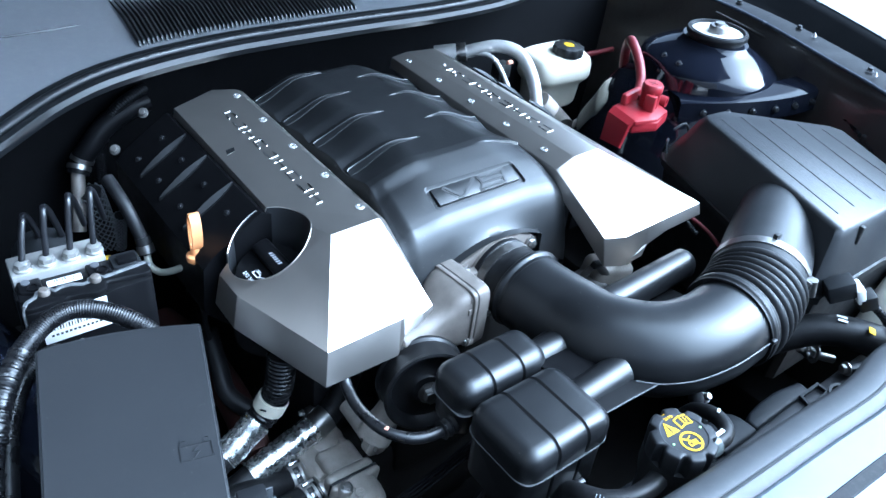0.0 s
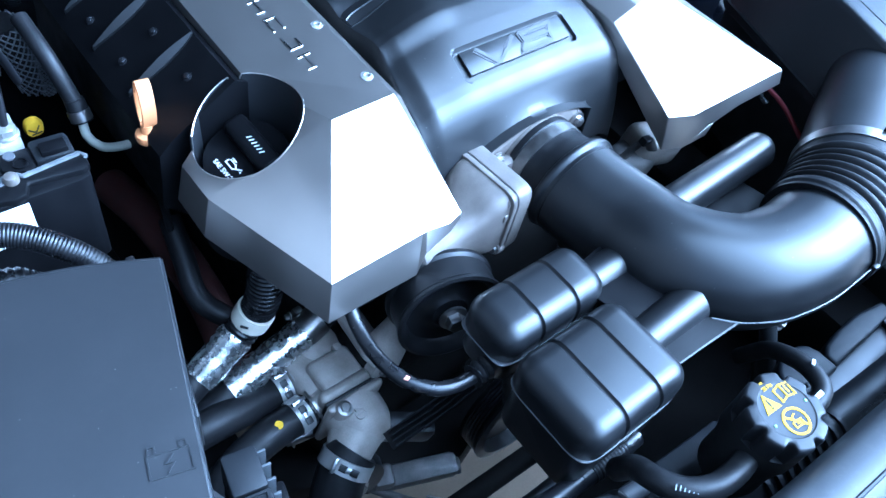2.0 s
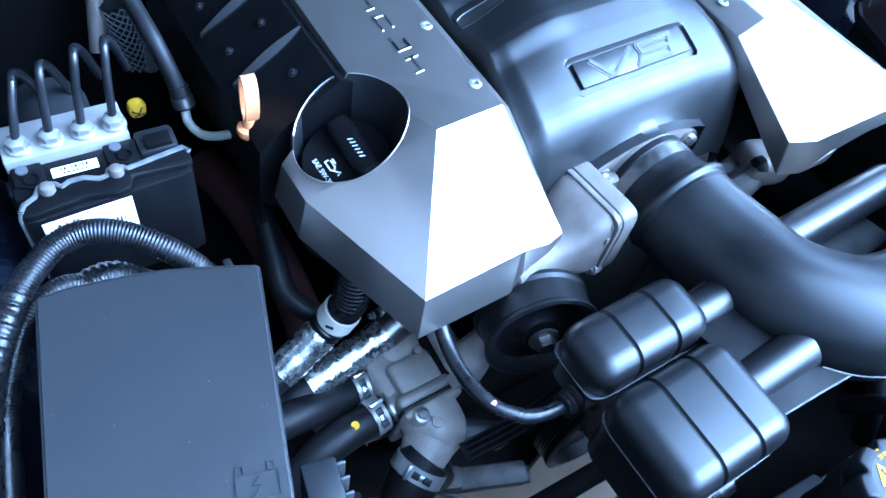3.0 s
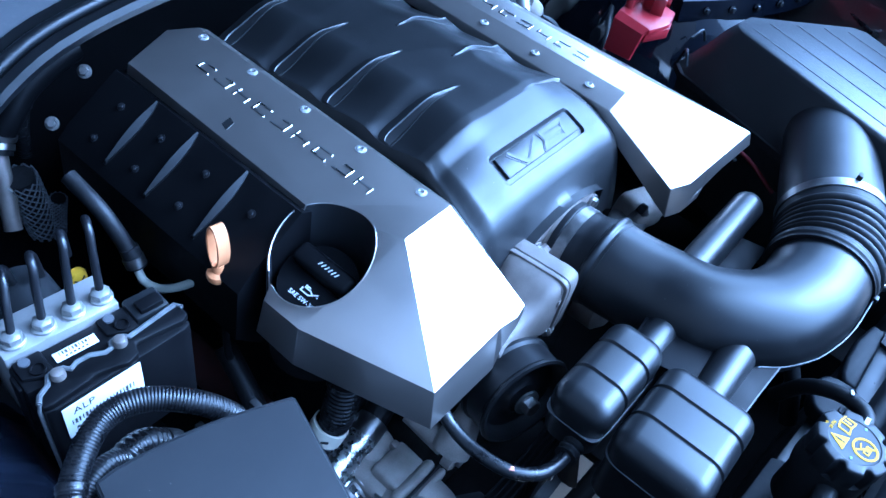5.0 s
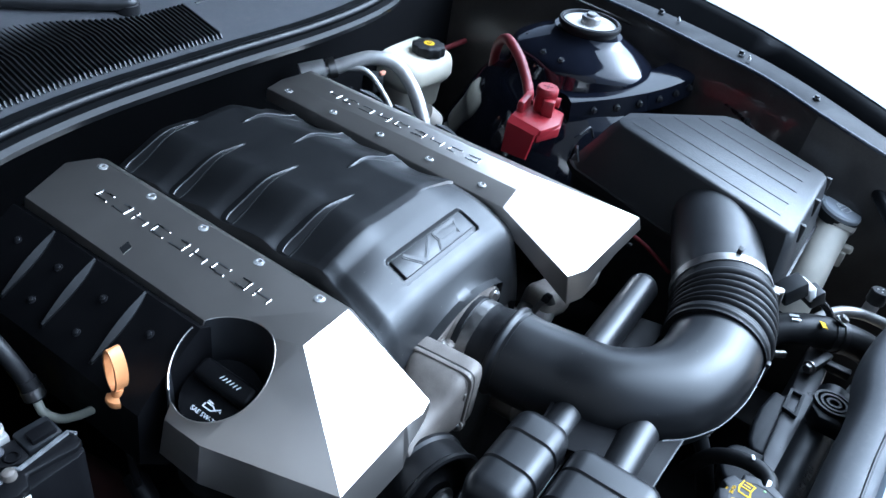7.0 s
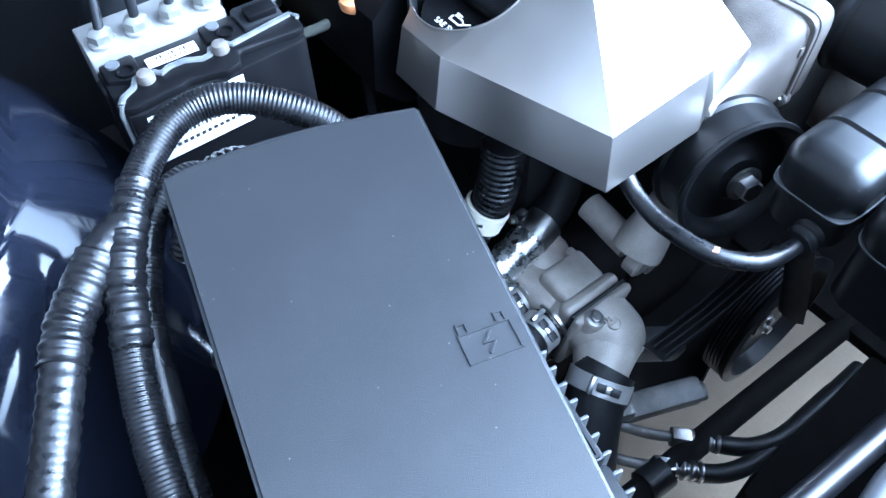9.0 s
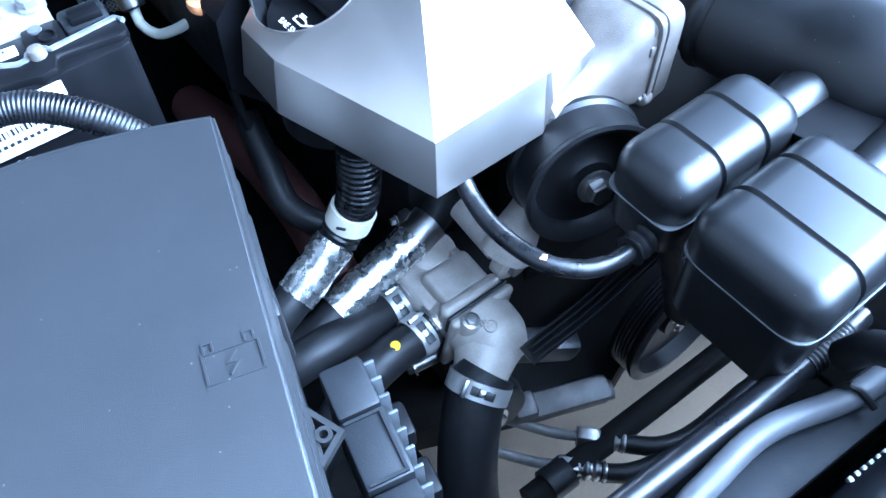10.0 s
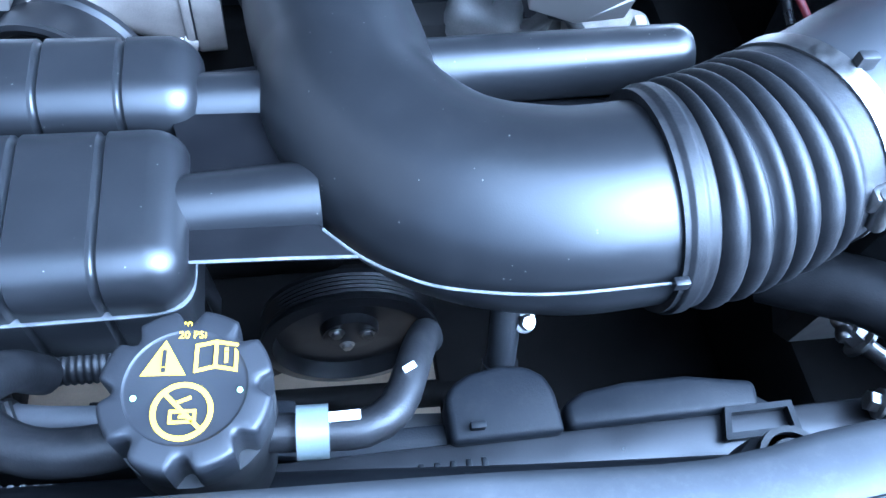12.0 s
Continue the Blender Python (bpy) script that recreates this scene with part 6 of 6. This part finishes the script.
cap_hoses()
h = thing("cooler_pipe", (-.24, -.35, .74), "long straight black pipe in front of the engine", "pipe")
part("pipe", sweep([(-.46, -.335, .745), (-.347, -.3425, .75), (-.24, -.348, .75), (-.14, -.353, .75), (-.10, -.352, .748)], .0085, 18), PIPEBLK, h)
part("ribbed_end", sweep([(-.158, -.3525, .750), (-.14, -.353, .750), (-.118, -.3526, .749)], ribbed(.0096, .0009, .0036), 18, .0006), RUBBER, h, "ribbed black hose end", angle=70)
h = thing("grey_hose", (-.24, -.37, .75), "grey sleeved hose clipped along the radiator", "hose")
part("hose", sweep([(-.40, -.395, .74), (-.295, -.370, .755), (-.258, -.366, .758), (-.213, -.366, .759), (-.160, -.383, .761), (-.12, -.388, .76)], .0076, 18), GREYHOSE, h)
part("clip", sweep([(-.165, -.372, .748), (-.162, -.379, .7715), (-.157, -.395, .762)], .0024, 8), DARKPL, h)

h = thing("pipe_fitting", (.09, -.36, .70), "grey pipe fitting with bright nut behind the fan shroud", "fitting")
part("post", sweep([(.088, -.340, .775), (.087, -.356, .755), (.086, -.372, .725)], .0085, 16), MODPL, h)
part("sleeve", sweep([(.0865, -.366, .735), (.085, -.385, .690)], .0105, 16), RUBBER, h)
part("nut", hexbolt((.097, -.355, .762), (.1, -.5, .8), .0045, .008), STEEL, h)


# ---- driver's side: reservoir, terminal, pipes, filler ----
def reservoir():
    top = thing("brake_reservoir", (.55, .36, .74), "milky white brake fluid reservoir with black cap", "reservoir")
    m = pose(.586, .405, -.040, 0, 0, -6)
    rows = []
    for w, d, z in ((.060, .038, .735), (.066, .043, .745), (.070, .047, .785), (.084, .057, .797), (.088, .061, .806), (.087, .060, .828), (.082, .056, .840), (.072, .048, .847), (.05, .03, .849)):
        pts = []
        for k in range(28):
            a = 2 * math.pi * k / 28
            c, s = math.cos(a), math.sin(a)
            pts.append(m @ Vector((math.copysign(abs(c) ** .45, c) * w * .80, math.copysign(abs(s) ** .45, s) * d, z)))
        rows.append(pts)
    part("tank", loft(rows), WHITEPL, top)
    c = Vector((.596, .378, -.040))
    cap = part("cap", loft([[(c.x + (r + .0016 * math.cos(10 * a)) * math.cos(a), c.y + (r + .0016 * math.cos(10 * a)) * math.sin(a), z + c.z) for a in [2 * math.pi * k / 60 for k in range(60)]] for r, z in ((.026, .846), (.0305, .848), (.0308, .860), (.029, .864), (.022, .866), (.004, .866))]), DARKPL, top, "black lobed cap")
    part("cap_print", lathe([(.0105, 0), (.0103, .0005), (.001, .0006)], Matrix.Translation((c.x, c.y, .866 + c.z)), 24), YELLOW, cap, "yellow round print")
    part("cap_symbol", strips(ringline(0, 0, .004, 14), .0011, Matrix.Translation((c.x, c.y, .8668 + c.z)), .0002), INK, cap)
    part("knob", join(sweep([m @ Vector((-.065, .03, .835)), m @ Vector((-.075, .035, .855)), m @ Vector((-.070, .03, .862))], .006, 12)), WHITEPL, top)
    part("outlet", sweep([m @ Vector((.06, -.01, .80)), m @ Vector((.088, -.014, .806))], .006, 12), WHITEPL, top)
    part("master_cylinder", sweep([(.575, .33, .665), (.61, .46, .68)], .024, 18), ALUDIRTY, top)


reservoir()


def jump_terminal():
    top = thing("jump_terminal", (.43, .06, .82), "red plastic positive jump terminal with cover", "terminal")
    quad = [(.408, .099), (.397, .040), (.440, .030), (.481, .042), (.494, .092), (.470, .108)]
    part("base", prism(quad, .848, .858, .003), REDPL, top)
    part("base_rim", prism([(.396, .043), (.440, .028), (.484, .043), (.482, .049), (.440, .036), (.399, .050)], .836, .852, .002), REDPL, top)
    part("tongue", loft([[Vector((x, y, z)) for x, y, z in r] for r in ([(.410, .098, .858), (.399, .042, .858), (.403, .042, .851), (.414, .098, .851)], [(.399, .098, .850), (.389, .045, .851), (.395, .045, .846), (.405, .098, .845)], [(.386, .092, .806), (.380, .048, .812), (.386, .048, .809), (.392, .092, .803)])]), REDPL, top)
    m = pose(.465, .072, .856, 0, 0, 18)
    post = part("post_cover", moved(lathe([(.0165, 0), (.0158, .026), (.0172, .028), (.0172, .038), (.0150, .041), (.001, .041)], Matrix(), 30), m), REDPL, top)
    part("post_rib", moved(box((-.018, -.008, .014), (.012, .018, .028), .002), m), REDPL, post)
    part("cross_mark", strips([(-.007, 0, .007, 0), (0, -.007, 0, .007)], .0022, m @ Matrix.Translation((0, 0, .0412)), .0004), DARKRED, post)
    part("hinge", moved(lathe([(.009, -.006), (.009, .006), (.005, .006), (.005, -.006)], pose(.026, -.016, .006, 90, 0, 0), 18), m), REDPL, top)
    part("back", box((.450, .098, .862), (.05, .012, .028), .004, m=pose(0, 0, 0, 0, 0, 10)), REDPL, top)
    part("cable", sweep([(.462, .098, .860), (.488, .112, .862), (.512, .132, .872), (.526, .155, .892), (.536, .180, .908), (.556, .205, .905), (.59, .235, .87), (.62, .25, .80)], .0085, 16), REDCABLE, top, "dull red cable")
    part("rear_cable", sweep([(.60, .415, .772), (.68, .405, .778), (.78, .39, .785)], .0055, 12), REDCABLE, top)


DARKRED = mat("dark_red_mark", (0.10, 0.006, 0.010), 0.5)
REDCABLE = mat("dull_red_cable", (0.13, 0.012, 0.016), 0.5, vary=0.2)
jump_terminal()


def ac_pipe():
    top = thing("coolant_pipe", (.35, .3, .84), "bent bare aluminium coolant pipe at the firewall", "pipe")
    part("pipe", sweep([(.285, .40, .853), (.312, .376, .859), (.335, .358, .869), (.362, .335, .878), (.385, .305, .872), (.388, .27, .845), (.375, .235, .81), (.36, .21, .77)], .0115, 18), ALUBLOCK, top)
    part("socket", sweep([(.275, .405, .850), (.305, .382, .858)], .0165, 20), ALUBLOCK, top)
    part("collar", sweep([(.309, .378, .859), (.318, .371, .862)], .0165, 20), STEEL, top)
    part("thin_pipe", sweep([(.325, .362, .862), (.345, .33, .862), (.352, .295, .83), (.35, .27, .80)], .0045, 12), ALUBLOCK, top)
    part("plug", box((.385, .345, .825), (.03, .025, .03), .005), DARKPL, top)
    part("plug_lock", box((.395, .335, .842), (.012, .006, .006), .001), ORANGE, top, "orange lock")
    part("fitting", sweep([(.40, .25, .80), (.42, .24, .78)], .02, 16), ALUDIRTY, top)


ac_pipe()


def washer_filler():
    top = thing("washer_filler", (.45, -.38, .70), "milky washer filler neck with grey blue cap", "washer filler")
    part("neck", sweep([(.578, -.381, .822), (.575, -.380, .812), (.555, -.379, .795), (.53, -.379, .775), (.50, -.380, .745), (.48, -.38, .70)], lambda s, t: .0275 if s < .012 else .0245, 22), WASHPL, top)
    m = axis((.582, -.377, .826), (.05, -.16, 1))
    cap = part("cap", lathe([(.0275, -.002), (.0305, .003), (.0305, .009), (.028, .012), (.001, .0125)], m, 36), BLUECAP, top, "grey blue cap")
    part("rim", lathe([(.0285, -.010), (.0310, -.008), (.0312, .0035), (.0300, .0045)], m, 36), DARKPL, cap, "black rim under the cap")
    part("tab", moved(box((.0, .034, .007), (.022, .018, .006), .0025), m @ pose(0, 0, 0, 0, 0, -28)), BLUECAP, cap)
    part("symbol", strips([(-.012, -.002, .012, -.002), (-.012, -.002, -.008, -.010), (.012, -.002, .008, -.010), (-.008, -.010, .008, -.010), (-.006, .004, .006, .004), (-.003, .010, .003, .010), (0, .004, 0, .010), (-.010, .002, -.004, .008), (.010, .002, .004, .008)], .0011, m @ Matrix.Translation((0, 0, .0128)) @ pose(0, 0, 0, 0, 0, -35), .0003), WHITEINK, cap, "pale washer symbol")
    part("lug", join(box((.572, -.408, .785), (.012, .020, .012), .004, 3), box((.566, -.405, .768), (.010, .014, .026), .003)), WASHPL, top)


WASHPL = mat("smoky_white_plastic", (0.54, 0.51, 0.44), 0.45, vary=0.12)
washer_filler()


def sensor_plug():
    top = thing("airflow_sensor", (.33, -.37, .82), "black airflow sensor plug with white lock", "sensor")
    part("body", box((.318, -.366, .838), (.034, .024, .026), .003, m=pose(0, 0, 0, 0, -25, -38)), MODPL, top)
    part("lock", box((.336, -.382, .836), (.010, .026, .022), .002, m=pose(0, 0, 0, 0, -25, -38)), LABEL, top, "white lock")
    part("plug", box((.345, -.392, .826), (.022, .022, .022), .003, m=pose(0, 0, 0, 0, -25, -38)), DARKPL, top)
    part("wire", sweep([(.352, -.40, .82), (.365, -.42, .80), (.36, -.44, .77)], .005, 10), CONDUIT, top)


sensor_plug()


def upper_hose():
    top = thing("upper_radiator_hose", (.39, -.44, .76), "black radiator hose with clamp and yellow arrow label", "hose")
    part("hose", sweep([(.30, -.34, .74), (.345, -.378, .768), (.375, -.418, .775), (.395, -.455, .772), (.405, -.49, .765), (.40, -.53, .75)], .0205, 22), RUBBER, top)
    part("clamp", join(sweep([(.3885, -.442, .7735), (.3915, -.4475, .773)], .022, 22, smooth=False), sweep([(.393, -.452, .7725), (.396, -.458, .772)], .022, 22, smooth=False)), DARKPL, top)
    part("clamp_screw", hexbolt((.392, -.447, .797), (.2, -.5, 1), .006, .008), STEEL, top)
    part("arrow_label", box((.368, -.431, .7955), (.012, .008, .0012), .0003, m=pose(0, 0, 0, 15, 0, 30)), YELLOW, top, "yellow arrow label")
    part("print", strips([(-.014, .003, -.004, .003), (-.012, -.003, -.003, -.003)], .003, basis((.361, -.405, .7955), (.5, -.85, 0), (.8, .5, .2)), .0004), WHITEINK, top, "white bars")
    top.matrix_basis = Matrix.Translation((-.040, .012, .008)) @ top.matrix_basis
    g = thing("coolant_line", (.42, -.44, .78), "bare aluminium line with black valve cap", "pipe")
    part("line", sweep([(.40, -.40, .765), (.425, -.42, .782), (.445, -.445, .786), (.455, -.475, .784), (.455, -.53, .78)], .0078, 16), ALUBLOCK, g)
    part("valve_base", sweep([(.470, -.462, .783), (.472, -.463, .800)], .0095, 16), ALUBLOCK, g)
    part("valve_cap", lathe([(.0115, 0), (.0125, .003), (.0125, .017), (.011, .020), (.001, .0202)], axis((.472, -.463, .798), (.05, 0, 1)), 24), DARKPL, g, "black valve cap")
    for x, y in ((.0, .004), (.004, -.002), (-.004, -.002)):
        part("cap_pip", lathe([(.0013, 0), (.001, .0008)], Matrix.Translation((.473 + x, -.463 + y, .8182)), 8), LABEL, g)
    g.matrix_basis = Matrix.Translation((-.012, -.004, -.012)) @ g.matrix_basis


upper_hose()
h = thing("drain_bolt", (.317, -.383, .73), "bright hex fitting low beside the intake duct", "bolt")
part("fitting", join(hexbolt((.312, -.378, .738), (-.5, .5, .2), .008, .012), sweep([(.312, -.378, .738), (.33, -.395, .735)], .0055, 12)), STEEL, h)
h = thing("drain_bolt", (.303, -.36, .73), "steel threaded stud low beside the radiator", "bolt")
part("stud", sweep([(.3045, -.339, .742), (.303, -.356, .741), (.3015, -.376, .740)], lambda s, t: (.0045 + .0016 * abs(math.sin(s * 330))) * min(1, .25 + s * 55), 16, .001), STEEL, h)
h = thing("bonnet_seal_post", (.66, -.36, .85), "black rubber seal strip beside the wing rail", "seal")
part("strip", sweep([(.705, -.30, .905), (.68, -.335, .898), (.645, -.375, .885), (.60, -.41, .872), (.55, -.445, .86)], .010, 14), SEAL, h)

h = thing("wing_cable", (.70, -.05, .80), "thin grey brown cable arched along the inner wing", "cable")
part("cable", sweep([(.60, -.055, .80), (.655, -.03, .845), (.70, -.04, .865), (.725, -.075, .86), (.73, -.13, .82), (.71, -.18, .76)], .0032, 10), WINGPT, h)
part("clip", box((.703, -.043, .865), (.010, .008, .010), .002), DARKPL, h)
h = thing("wing_cable", (.66, -.26, .80), "thin black cable clipped to the inner wing", "cable")
part("cable", sweep([(.69, .02, .86), (.715, -.06, .885), (.69, -.15, .88), (.645, -.24, .86), (.61, -.32, .83), (.57, -.40, .80)], .004, 10), CONDUIT, h)
part("clip", box((.668, -.195, .873), (.012, .010, .014), .003), DARKPL, h)
h = thing("ground_strap", (.30, .05, .80), "red and black wires beside the silver cover", "wire")
part("red_wire", sweep([(.285, -.10, .80), (.310, -.13, .815), (.330, -.17, .80), (.335, -.22, .77)], .0028, 10), REDCABLE, h, "red wire")
part("black_wire", sweep([(.278, .0, .80), (.300, -.05, .822), (.320, -.10, .815), (.325, -.16, .79)], .0035, 10), CONDUIT, h)
